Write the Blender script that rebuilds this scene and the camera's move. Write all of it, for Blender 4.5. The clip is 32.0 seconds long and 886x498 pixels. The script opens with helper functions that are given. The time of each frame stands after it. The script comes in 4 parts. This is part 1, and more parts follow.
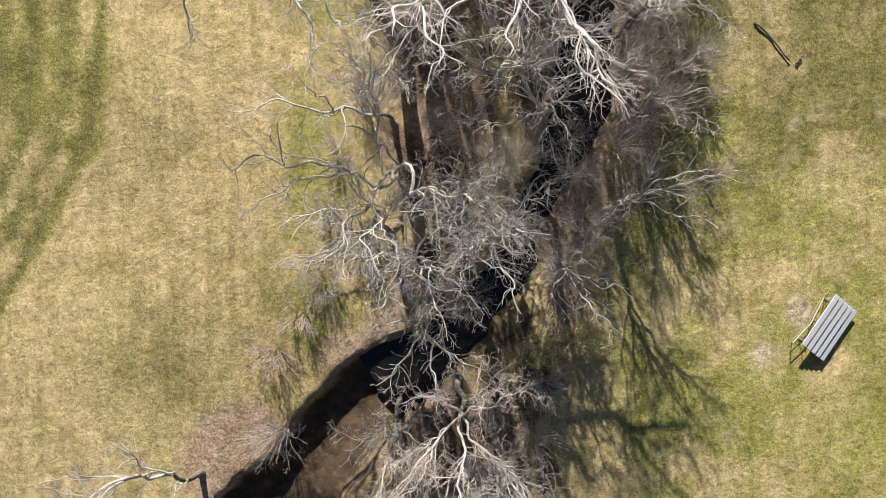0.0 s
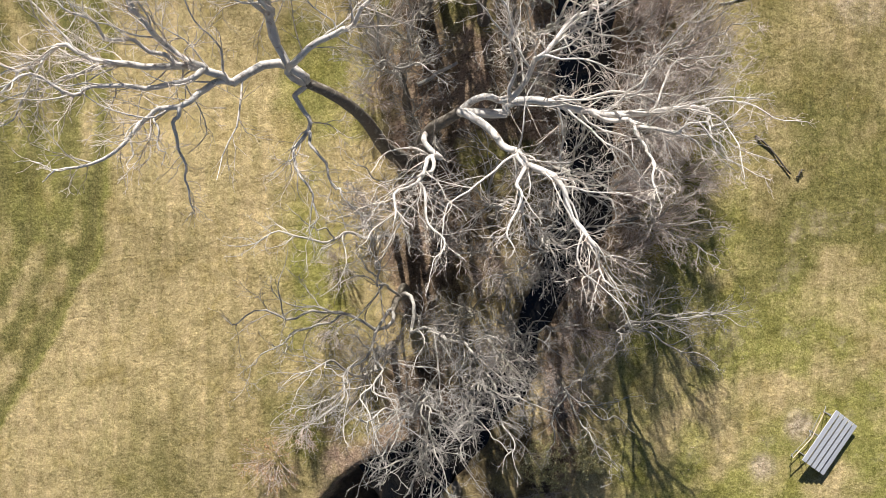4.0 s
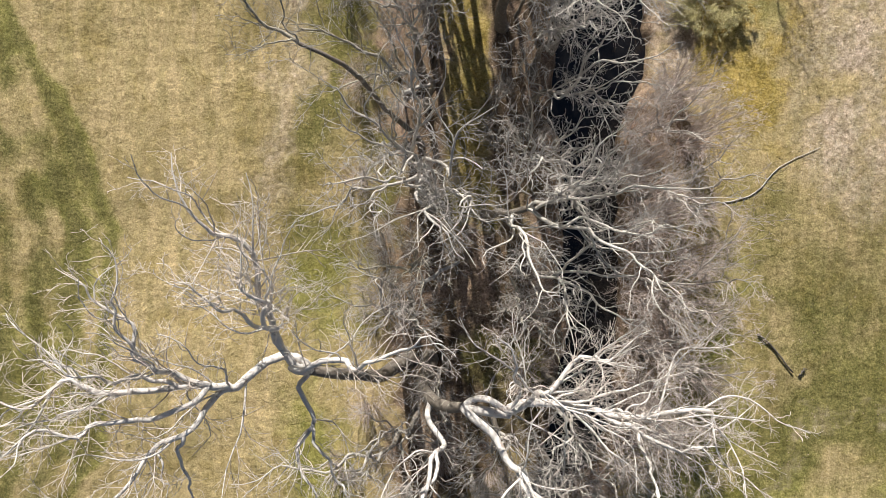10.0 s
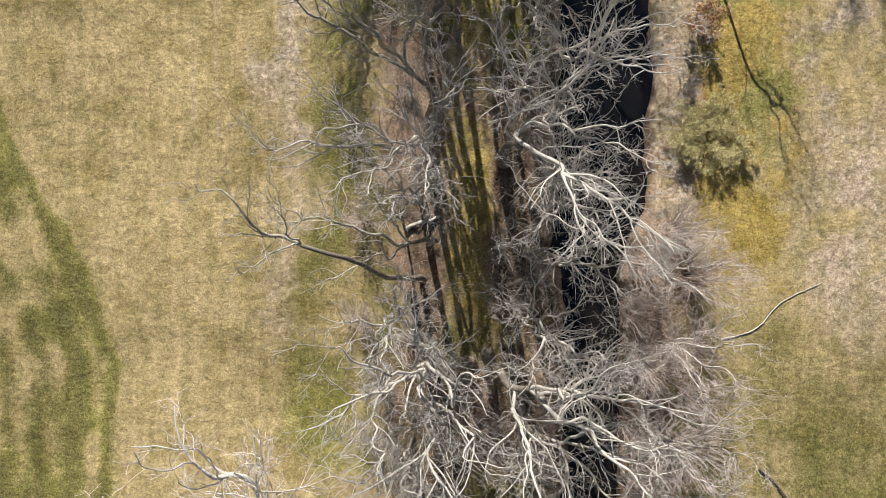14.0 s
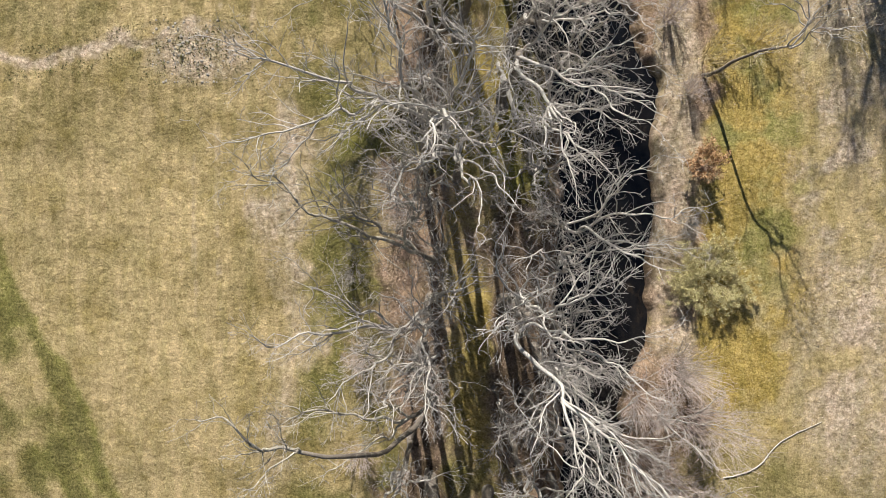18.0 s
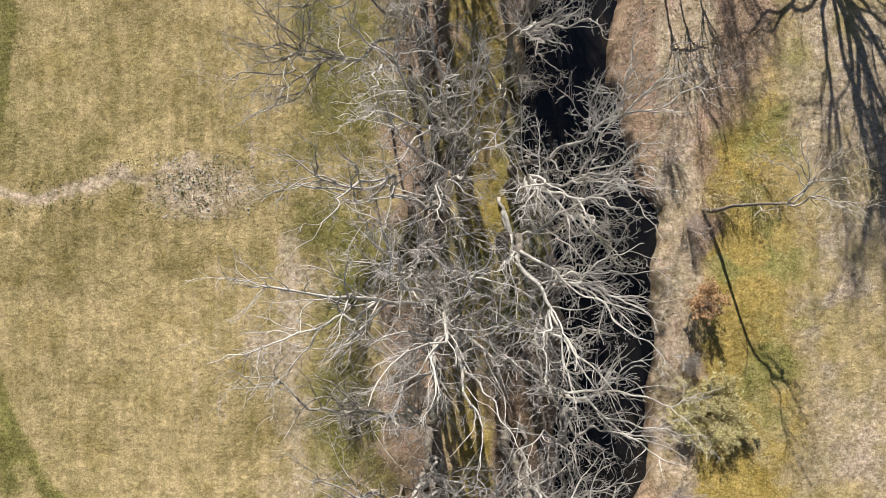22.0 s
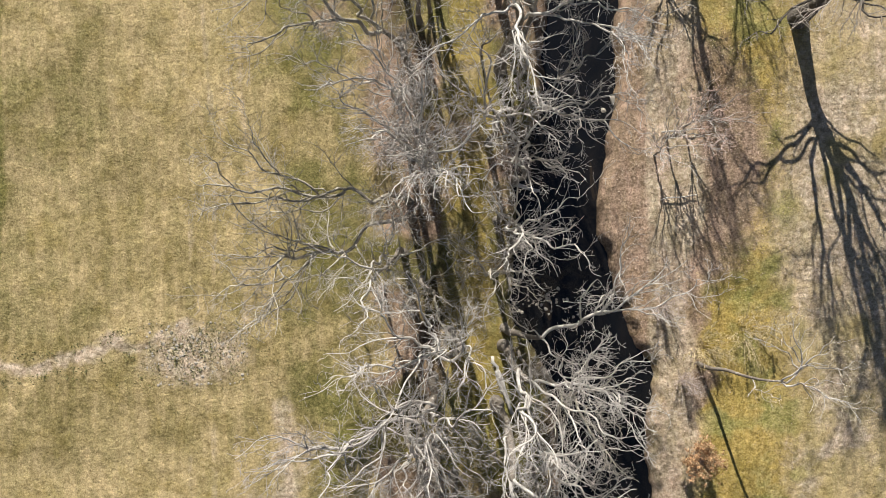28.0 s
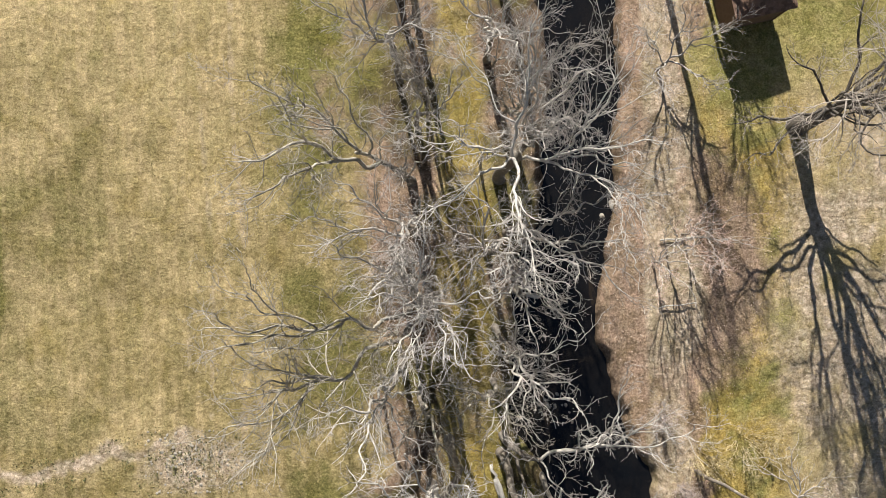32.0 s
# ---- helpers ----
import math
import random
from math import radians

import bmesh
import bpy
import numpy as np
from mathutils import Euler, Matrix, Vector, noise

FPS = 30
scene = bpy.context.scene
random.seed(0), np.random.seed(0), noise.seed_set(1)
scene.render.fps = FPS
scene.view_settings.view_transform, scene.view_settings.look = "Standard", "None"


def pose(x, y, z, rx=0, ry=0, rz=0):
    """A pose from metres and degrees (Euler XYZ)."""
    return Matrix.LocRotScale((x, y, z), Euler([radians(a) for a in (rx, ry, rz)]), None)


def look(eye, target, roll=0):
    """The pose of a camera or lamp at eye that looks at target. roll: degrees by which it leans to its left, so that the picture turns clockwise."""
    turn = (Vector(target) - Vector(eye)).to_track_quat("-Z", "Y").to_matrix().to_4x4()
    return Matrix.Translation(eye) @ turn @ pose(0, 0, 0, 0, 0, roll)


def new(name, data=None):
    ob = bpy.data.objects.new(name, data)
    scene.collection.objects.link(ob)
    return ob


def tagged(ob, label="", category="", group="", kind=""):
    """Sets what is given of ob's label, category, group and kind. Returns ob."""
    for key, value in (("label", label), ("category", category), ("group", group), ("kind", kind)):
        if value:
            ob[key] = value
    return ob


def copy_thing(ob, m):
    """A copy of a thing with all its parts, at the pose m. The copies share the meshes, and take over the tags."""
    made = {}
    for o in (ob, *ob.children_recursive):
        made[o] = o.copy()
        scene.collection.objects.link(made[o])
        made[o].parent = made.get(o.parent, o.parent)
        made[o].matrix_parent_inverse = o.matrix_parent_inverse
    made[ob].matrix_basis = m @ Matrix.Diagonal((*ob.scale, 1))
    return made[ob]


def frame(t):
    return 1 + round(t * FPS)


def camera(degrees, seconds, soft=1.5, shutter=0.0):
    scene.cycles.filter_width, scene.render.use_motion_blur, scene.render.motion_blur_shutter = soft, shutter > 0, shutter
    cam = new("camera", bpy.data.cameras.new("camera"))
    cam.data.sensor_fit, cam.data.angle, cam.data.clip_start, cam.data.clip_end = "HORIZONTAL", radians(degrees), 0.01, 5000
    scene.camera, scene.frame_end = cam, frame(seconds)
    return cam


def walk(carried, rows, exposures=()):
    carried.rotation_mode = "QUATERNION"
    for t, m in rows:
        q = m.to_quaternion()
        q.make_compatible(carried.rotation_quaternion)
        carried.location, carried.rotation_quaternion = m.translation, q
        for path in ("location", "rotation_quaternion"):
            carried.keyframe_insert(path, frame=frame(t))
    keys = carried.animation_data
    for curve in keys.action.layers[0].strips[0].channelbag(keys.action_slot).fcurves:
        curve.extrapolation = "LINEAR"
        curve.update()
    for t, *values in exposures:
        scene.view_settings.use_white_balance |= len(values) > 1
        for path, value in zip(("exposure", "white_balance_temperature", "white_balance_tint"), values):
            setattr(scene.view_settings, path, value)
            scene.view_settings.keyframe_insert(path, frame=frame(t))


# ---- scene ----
cam = camera(73.0, 32.0, 0.75)
HEIGHT = 42.9
# seconds, metres across, metres along, degrees of turn
PATH = [
    (0.0, 0.00, 0.00, -0.00), (0.5, 0.01, 1.11, -0.01), (1.0, 0.00, 2.20, 0.03), (1.5, 0.00, 3.31, 0.03),
    (2.0, -0.01, 4.27, 0.07), (2.5, -0.02, 5.16, 0.08), (3.0, -0.03, 6.08, 0.10), (3.5, -0.04, 7.03, 0.15),
    (5.5, -0.07, 11.15, 0.23), (6.0, -0.10, 12.20, 0.26), (6.5, -0.14, 13.23, 0.29), (7.0, -0.15, 14.25, 0.26),
    (7.5, -0.19, 15.33, 0.24), (8.0, -0.22, 16.52, 0.21), (8.5, -0.22, 17.85, 0.22), (9.0, -0.22, 19.30, 0.22),
    (9.5, -0.24, 20.77, 0.24), (10.0, -0.28, 22.20, 0.27), (10.5, -0.31, 23.57, 0.26), (11.0, -0.34, 24.85, 0.26),
    (11.5, -0.36, 26.09, 0.27), (12.0, -0.40, 27.29, 0.29), (12.5, -0.42, 28.47, 0.30), (13.0, -0.42, 29.64, 0.29),
    (13.5, -0.45, 30.77, 0.29), (14.0, -0.45, 31.87, 0.29), (14.5, -0.43, 32.93, 0.30), (16.5, -0.44, 37.86, 0.34),
    (17.0, -0.46, 39.21, 0.36), (17.5, -0.48, 40.49, 0.40), (18.0, -0.52, 41.78, 0.41), (18.5, -0.57, 43.07, 0.43),
    (19.0, -0.59, 44.36, 0.46), (19.5, -0.60, 45.66, 0.46), (20.0, -0.63, 46.93, 0.51), (20.5, -0.64, 48.14, 0.48),
    (21.0, -0.63, 49.28, 0.31), (21.5, -0.62, 50.40, 0.30), (22.0, -0.62, 51.45, 0.35), (22.5, -0.59, 52.45, 0.31),
    (23.0, -0.57, 53.46, 0.18), (23.5, -0.54, 54.43, -0.08), (24.0, -0.50, 55.38, -0.57), (24.5, -0.47, 56.32, -1.16),
    (25.0, -0.43, 57.28, -1.22), (25.5, -0.37, 58.23, -1.18), (27.5, -0.11, 61.98, -1.14), (28.0, -0.05, 62.94, -1.11),
    (28.5, 0.02, 63.92, -1.12), (29.0, 0.07, 64.82, -1.13), (29.5, 0.10, 65.80, -1.12), (30.0, 0.12, 66.79, -1.12),
    (30.5, 0.14, 67.79, -1.11), (31.0, 0.16, 68.76, -1.11), (31.5, 0.19, 69.71, -1.12), (32.0, 0.20, 70.67, -1.14),
]
walk(cam, [(t, pose(x, y, HEIGHT, 0, 0, turn)) for t, x, y, turn in PATH], [(0, 0.93), (6, 0.80), (10, 0.72), (14, 0.75), (22, 0.75), (32, 0.82)])

# ---- light ----
SUN_RISE, SUN_SIDE = 28.0, 11.0          # degrees above the ground; degrees west of straight ahead
world = bpy.data.worlds.new("sky")
scene.world = world
world.use_nodes = True
wn = world.node_tree
sky = wn.nodes.new("ShaderNodeTexSky")
sky.sky_type, sky.sun_disc = "NISHITA", False
sky.air_density, sky.dust_density = 0.6, 0.3
sky.sun_elevation, sky.sun_rotation = radians(SUN_RISE), radians(-SUN_SIDE)
wn.links.new(sky.outputs[0], wn.nodes["Background"].inputs[0])
wn.nodes["Background"].inputs[1].default_value = 0.043
sun = new("sun", bpy.data.lights.new("sun", "SUN"))
sun.data.energy, sun.data.angle, sun.data.color = 5.0, radians(0.55), (1.0, 0.955, 0.912)
up_sun = Vector((-math.sin(radians(SUN_SIDE)) * math.cos(radians(SUN_RISE)),
                 math.cos(radians(SUN_SIDE)) * math.cos(radians(SUN_RISE)), math.sin(radians(SUN_RISE))))
sun.matrix_world = look(up_sun * 120, (0, 0, 0))


# ---- materials ----
def material(name, rough=0.9, metal=0.0):
    m = bpy.data.materials.new(name)
    m.use_nodes = True
    b = m.node_tree.nodes["Principled BSDF"]
    b.inputs["Roughness"].default_value, b.inputs["Metallic"].default_value = rough, metal
    b.inputs["Specular IOR Level"].default_value = 0.25
    return m, m.node_tree, b


def noise_node(nt, scale, detail=4.0, rough=0.6, vec=None, warp=0.0):
    n = nt.nodes.new("ShaderNodeTexNoise")
    n.inputs["Scale"].default_value, n.inputs["Detail"].default_value = scale, detail
    n.inputs["Roughness"].default_value, n.inputs["Distortion"].default_value = rough, warp
    if vec:
        nt.links.new(vec, n.inputs["Vector"])
    return n.outputs["Fac"]


def place_node(nt, scale=(1, 1, 1)):
    g = nt.nodes.new("ShaderNodeNewGeometry")
    m = nt.nodes.new("ShaderNodeMapping")
    m.inputs["Scale"].default_value = scale
    nt.links.new(g.outputs["Position"], m.inputs["Vector"])
    return m.outputs[0]


def ramp(nt, fac, stops):
    r = nt.nodes.new("ShaderNodeValToRGB")
    e = r.color_ramp.elements
    while len(e) < len(stops):
        e.new(0.5)
    for el, (at, c) in zip(e, stops):
        el.position, el.color = at, (*c, 1) if len(c) == 3 else c
    nt.links.new(fac, r.inputs[0])
    return r.outputs[0]


def mix(nt, fac, a, b, how="MIX"):
    m = nt.nodes.new("ShaderNodeMix")
    m.data_type, m.blend_type = "RGBA", how
    for sock, v in ((m.inputs[0], fac), (m.inputs[6], a), (m.inputs[7], b)):
        if isinstance(v, (int, float)):
            sock.default_value = v
        elif isinstance(v, tuple):
            sock.default_value = (*v, 1)
        else:
            nt.links.new(v, sock)
    return m.outputs[2]


def calc(nt, how, a, b=0.0):
    m = nt.nodes.new("ShaderNodeMath")
    m.operation, m.use_clamp = how, how not in ("SUBTRACT", "MULTIPLY_ADD")
    for sock, v in zip(m.inputs, (a, b)):
        if isinstance(v, (int, float)):
            sock.default_value = v
        else:
            nt.links.new(v, sock)
    return m.outputs[0]


def bump(nt, b, height, strength, distance):
    n = nt.nodes.new("ShaderNodeBump")
    n.inputs["Strength"].default_value, n.inputs["Distance"].default_value = strength, distance
    nt.links.new(height, n.inputs["Height"])
    nt.links.new(n.outputs[0], b.inputs["Normal"])


def bark(name, low, high, patch, scale=2.0, share=0.55, furrow=0.02):
    m, nt, b = material(name, 0.85)
    p = place_node(nt)
    fine = noise_node(nt, 22 * scale, 5, 0.7, p)
    wide = noise_node(nt, 1.6 * scale, 4, 0.6, p, 0.6)
    c = ramp(nt, fine, ((0.25, low), (0.7, high)))
    c = mix(nt, ramp(nt, wide, ((share, (0, 0, 0)), (share + 0.12, (1, 1, 1)))), c, patch)
    nt.links.new(c, b.inputs["Base Color"])
    ridge = noise_node(nt, 3.0 * scale, 5, 0.7, place_node(nt, (1.6, 1.6, 0.35)), 0.8)
    bump(nt, b, mix(nt, 0.55, fine, ridge), 0.8, furrow)
    return m


BARK = {
    "sycamore": bark("white_bark", (0.52, 0.475, 0.42), (0.77, 0.73, 0.675), (0.40, 0.33, 0.27), 2.2, 0.56),
    "grey": bark("grey_bark", (0.27, 0.245, 0.215), (0.56, 0.52, 0.46), (0.62, 0.58, 0.49)),
    "pale": bark("pale_bark", (0.34, 0.315, 0.27), (0.66, 0.62, 0.55), (0.42, 0.385, 0.32), 2.6, 0.57),
    "dark": bark("dark_bark", (0.19, 0.17, 0.13), (0.46, 0.42, 0.34), (0.56, 0.52, 0.41), 2.0, 0.52),
    "old": bark("old_bark", (0.05, 0.043, 0.036), (0.19, 0.165, 0.135), (0.34, 0.30, 0.25), 1.2, 0.62, 0.16),
    "trunk": bark("trunk_bark", (0.09, 0.075, 0.06), (0.28, 0.24, 0.19), (0.36, 0.33, 0.27), 2.0, 0.55, 0.08),
}
TWIG = {
    "sycamore": bark("sycamore_twig", (0.50, 0.43, 0.365), (0.76, 0.68, 0.60), (0.46, 0.37, 0.30)),
    "grey": bark("grey_twig", (0.20, 0.18, 0.16), (0.48, 0.445, 0.405), (0.29, 0.255, 0.22)),
    "pale": bark("pale_twig", (0.30, 0.275, 0.245), (0.57, 0.53, 0.48), (0.40, 0.355, 0.31)),
    "dark": bark("dark_twig", (0.20, 0.18, 0.155), (0.44, 0.40, 0.345), (0.30, 0.265, 0.215)),
    "twiggy": bark("pinkish_twig", (0.35, 0.285, 0.245), (0.63, 0.535, 0.465), (0.46, 0.365, 0.31)),
    "thin": bark("thin_twig", (0.19, 0.17, 0.15), (0.41, 0.375, 0.335), (0.28, 0.25, 0.215)),
    "old": bark("old_twig", (0.26, 0.23, 0.19), (0.52, 0.46, 0.39), (0.40, 0.34, 0.27)),
    "sapling": bark("sapling_twig", (0.15, 0.135, 0.12), (0.35, 0.32, 0.285), (0.23, 0.20, 0.175)),
    "sparse": bark("light_twig", (0.36, 0.32, 0.28), (0.62, 0.565, 0.50), (0.47, 0.40, 0.34)),
    "straw": bark("straw_twig", (0.34, 0.28, 0.18), (0.64, 0.55, 0.39), (0.46, 0.38, 0.24)),
    "rosy": bark("rosy_twig", (0.50, 0.345, 0.275), (0.80, 0.595, 0.49), (0.63, 0.44, 0.35)),
    "gold": bark("golden_twig", (0.36, 0.29, 0.16), (0.60, 0.50, 0.30), (0.46, 0.37, 0.2)),
}


def ground_material():
    m, nt, b = material("meadow", 0.95)
    b.inputs["Specular IOR Level"].default_value = 0.1
    p = place_node(nt)
    along = place_node(nt, (1.0, 0.16, 1.0))
    fine = noise_node(nt, 6.5, 8, 0.82, p)
    grain = noise_node(nt, 28.0, 4, 0.8, p)
    mid = noise_node(nt, 0.75, 7, 0.68, p, 0.3)
    wide = noise_node(nt, 0.16, 4, 0.6, p, 0.4)
    streak = noise_node(nt, 1.3, 3, 0.6, along)
    a1 = nt.nodes.new("ShaderNodeAttribute")
    a1.attribute_name = "cover"
    a2 = nt.nodes.new("ShaderNodeAttribute")
    a2.attribute_name = "soil"
    s1 = nt.nodes.new("ShaderNodeSeparateColor")
    s2 = nt.nodes.new("ShaderNodeSeparateColor")
    nt.links.new(a1.outputs["Color"], s1.inputs[0])
    nt.links.new(a2.outputs["Color"], s2.inputs[0])

    def edge(mask, soft=0.22):
        """A mask broken up by tufts."""
        t = calc(nt, "MULTIPLY_ADD", mid, 0.85)
        t.node.inputs[2].default_value = -0.425
        t2 = calc(nt, "MULTIPLY_ADD", fine, 0.75)
        t2.node.inputs[2].default_value = -0.375
        s = calc(nt, "SUBTRACT", calc(nt, "SUBTRACT", mask, t), t2)
        return ramp(nt, s, ((0.5 - soft, (0, 0, 0)), (0.5 + soft, (1, 1, 1))))

    straw = ramp(nt, fine, ((0.29, (0.25, 0.19, 0.09)), (0.5, (0.475, 0.375, 0.192)), (0.71, (0.65, 0.53, 0.30))))
    patch = calc(nt, "ADD", calc(nt, "MULTIPLY", wide, 0.6), calc(nt, "MULTIPLY", mid, 0.4))
    tired = calc(nt, "MULTIPLY", ramp(nt, patch, ((0.40, (0.1, 0.1, 0.1)), (0.60, (1, 1, 1)))), s2.outputs[2])
    straw = mix(nt, tired, straw, ramp(nt, fine, ((0.32, (0.10, 0.08, 0.03)), (0.5, (0.235, 0.19, 0.08)), (0.68, (0.40, 0.325, 0.16)))))
    straw = mix(nt, ramp(nt, streak, ((0.48, (0, 0, 0)), (0.72, (0.4, 0.4, 0.4)))), straw, (0.48, 0.385, 0.21))
    green = ramp(nt, fine, ((0.31, (0.12, 0.115, 0.03)), (0.5, (0.285, 0.27, 0.08)), (0.69, (0.50, 0.45, 0.18))))
    turf = ramp(nt, fine, ((0.32, (0.055, 0.054, 0.018)), (0.5, (0.17, 0.155, 0.055)), (0.68, (0.35, 0.30, 0.13))))
    green = mix(nt, s2.outputs[2], green, turf)
    litter = ramp(nt, noise_node(nt, 6.0, 8, 0.85, p), ((0.33, (0.085, 0.06, 0.04)), (0.5, (0.345, 0.245, 0.172)), (0.66, (0.62, 0.475, 0.35))))
    gold = ramp(nt, fine, ((0.33, (0.15, 0.108, 0.03)), (0.5, (0.39, 0.29, 0.088)), (0.67, (0.58, 0.455, 0.19))))
    bare = ramp(nt, noise_node(nt, 2.6, 9, 0.8, p, 0.4), ((0.36, (0.22, 0.17, 0.11)), (0.5, (0.48, 0.385, 0.275)), (0.64, (0.72, 0.61, 0.47))))
    mud_and_shade = ramp(nt, mid, ((0.3, (0.034, 0.025, 0.016)), (0.52, (0.085, 0.06, 0.037)), (0.72, (0.16, 0.115, 0.07))))
    c = mix(nt, edge(s1.outputs[0], 0.34), straw, green)
    c = mix(nt, edge(s1.outputs[2]), c, gold)
    c = mix(nt, edge(s1.outputs[1]), c, litter)
    c = mix(nt, edge(s2.outputs[0], 0.3), c, bare)
    blotch = noise_node(nt, 2.1, 7, 0.78, p, 0.5)
    speck = noise_node(nt, 11.0, 3, 0.7, p)
    c = mix(nt, 1.0, c, ramp(nt, blotch, ((0.34, (0.62, 0.60, 0.54)), (0.5, (0.98, 0.98, 0.98)), (0.66, (1.32, 1.30, 1.26)))), "MULTIPLY")
    c = mix(nt, 1.0, c, ramp(nt, speck, ((0.34, (0.78, 0.76, 0.72)), (0.52, (1, 1, 1)), (0.68, (1.18, 1.18, 1.18)))), "MULTIPLY")
    c = mix(nt, 1.0, c, ramp(nt, streak, ((0.36, (0.84, 0.86, 0.80)), (0.62, (1.06, 1.04, 1.04)))), "MULTIPLY")
    warm = noise_node(nt, 0.33, 6, 0.7, p, 0.6)
    c = mix(nt, 1.0, c, ramp(nt, warm, ((0.34, (0.80, 0.79, 0.66)), (0.5, (1, 1, 1)), (0.66, (1.16, 1.14, 1.16)))), "MULTIPLY")
    c = mix(nt, edge(s2.outputs[1], 0.26), c, mud_and_shade)
    nt.links.new(c, b.inputs["Base Color"])
    tuft = noise_node(nt, 1.9, 5, 0.62, p, 0.5)
    h = mix(nt, 0.68, mix(nt, 0.4, fine, grain), mix(nt, 0.35, tuft, mid))
    bump(nt, b, h, 1.0, 0.25)
    return m


def water_material():
    m, nt, b = material("creek_water", 0.06)
    p = place_node(nt, (1.0, 0.45, 1.0))
    b.inputs["Specular IOR Level"].default_value = 0.5
    c = ramp(nt, noise_node(nt, 0.55, 4, 0.6, p, 0.5), ((0.36, (0.005, 0.0055, 0.006)), (0.62, (0.011, 0.010, 0.009)), (0.82, (0.05, 0.035, 0.02))))
    nt.links.new(c, b.inputs["Base Color"])
    bump(nt, b, noise_node(nt, 5.0, 3, 0.6, p), 0.12, 0.03)
    return m


def stone_material(name, low, high):
    m, nt, b = material(name, 0.9)
    p = place_node(nt)
    o = nt.nodes.new("ShaderNodeObjectInfo")
    g = nt.nodes.new("ShaderNodeNewGeometry")
    f = noise_node(nt, 20, 5, 0.7, p)
    t = calc(nt, "MULTIPLY", calc(nt, "ADD", o.outputs["Random"], g.outputs["Random Per Island"]), 0.35)
    c = ramp(nt, calc(nt, "ADD", calc(nt, "MULTIPLY", f, 0.5), t), ((0.15, low), (0.75, high)))
    nt.links.new(c, b.inputs["Base Color"])
    bump(nt, b, f, 0.5, 0.02)
    return m


def leaf_material(name, low, midc, high):
    m, nt, b = material(name, 0.8)
    g = nt.nodes.new("ShaderNodeNewGeometry")
    nt.links.new(ramp(nt, g.outputs["Random Per Island"], ((0.0, low), (0.5, midc), (1.0, high))), b.inputs["Base Color"])
    return m


def plain(name, low, high, scale, rough, metal=0.0, stretch=(1, 1, 1), relief=0.3):
    m, nt, b = material(name, rough, metal)
    f = noise_node(nt, scale, 5, 0.7, place_node(nt, stretch))
    o = nt.nodes.new("ShaderNodeObjectInfo")
    v = calc(nt, "ADD", calc(nt, "MULTIPLY", f, 0.75), calc(nt, "MULTIPLY", o.outputs["Random"], 0.25))
    nt.links.new(ramp(nt, v, ((0.25, low), (0.8, high))), b.inputs["Base Color"])
    bump(nt, b, f, relief, 0.01)
    return m


MEADOW, WATER = ground_material(), water_material()
STONE = stone_material("field_stone", (0.08, 0.08, 0.06), (0.46, 0.41, 0.33))
DRY_LEAF = leaf_material("dry_leaves", (0.14, 0.095, 0.06), (0.40, 0.30, 0.22), (0.62, 0.50, 0.39))
RUSSET = leaf_material("russet_leaves", (0.22, 0.11, 0.05), (0.40, 0.23, 0.11), (0.55, 0.36, 0.20))
BUSH_LEAF = leaf_material("olive_leaves", (0.30, 0.27, 0.10), (0.52, 0.46, 0.20), (0.70, 0.62, 0.36))
DRY_BLADE = leaf_material("dry_blades", (0.18, 0.135, 0.05), (0.36, 0.28, 0.12), (0.52, 0.42, 0.22))
ALUMINIUM = plain("weathered_aluminium", (0.60, 0.61, 0.64), (0.80, 0.81, 0.83), 3.0, 0.45, 0.55, (8, 8, 8))
STEEL = plain("galvanised_steel", (0.30, 0.30, 0.30), (0.52, 0.52, 0.52), 12, 0.5, 0.6)
PINE = plain("weathered_rail", (0.50, 0.40, 0.27), (0.70, 0.58, 0.42), 9, 0.8)
SHINGLE = plain("brown_shingle", (0.10, 0.065, 0.045), (0.30, 0.19, 0.135), 7, 0.9)
TIMBER = plain("brown_timber", (0.10, 0.065, 0.04), (0.24, 0.16, 0.10), 8, 0.85)


# ---- shapes ----
def mesh_object(name, verts, faces, mat, parent=None, label="", smooth=False):
    me = bpy.data.meshes.new(name)
    verts, faces = np.asarray(verts, np.float32), np.asarray(faces, np.int32)
    k = faces.shape[1]
    me.vertices.add(len(verts))
    me.vertices.foreach_set("co", verts.ravel())
    me.loops.add(faces.size)
    me.loops.foreach_set("vertex_index", faces.ravel())
    me.polygons.add(len(faces))
    me.polygons.foreach_set("loop_start", np.arange(0, faces.size, k, dtype=np.int32))
    if smooth:
        me.polygons.foreach_set("use_smooth", np.ones(len(faces), bool))
    me.update(calc_edges=True)
    me.materials.append(mat)
    ob = new(name, me)
    ob.parent = parent
    if label:
        ob["label"] = label
    return ob


def part(name, bm, mat, parent=None, label="", smooth=False):
    me = bpy.data.meshes.new(name)
    for f in bm.faces:
        f.smooth = smooth
    bm.to_mesh(me)
    bm.free()
    me.materials.append(mat)
    ob = new(name, me)
    ob.parent = parent
    if label:
        ob["label"] = label
    return ob


def box(bm, size, m, bevel=0.0):
    made = bmesh.ops.create_cube(bm, size=1, matrix=m @ Matrix.Diagonal((*size, 1)))
    if bevel:
        edges = {e for v in made["verts"] for e in v.link_edges}
        bmesh.ops.bevel(bm, geom=list(edges), offset=bevel, segments=1, affect="EDGES")
    return bm


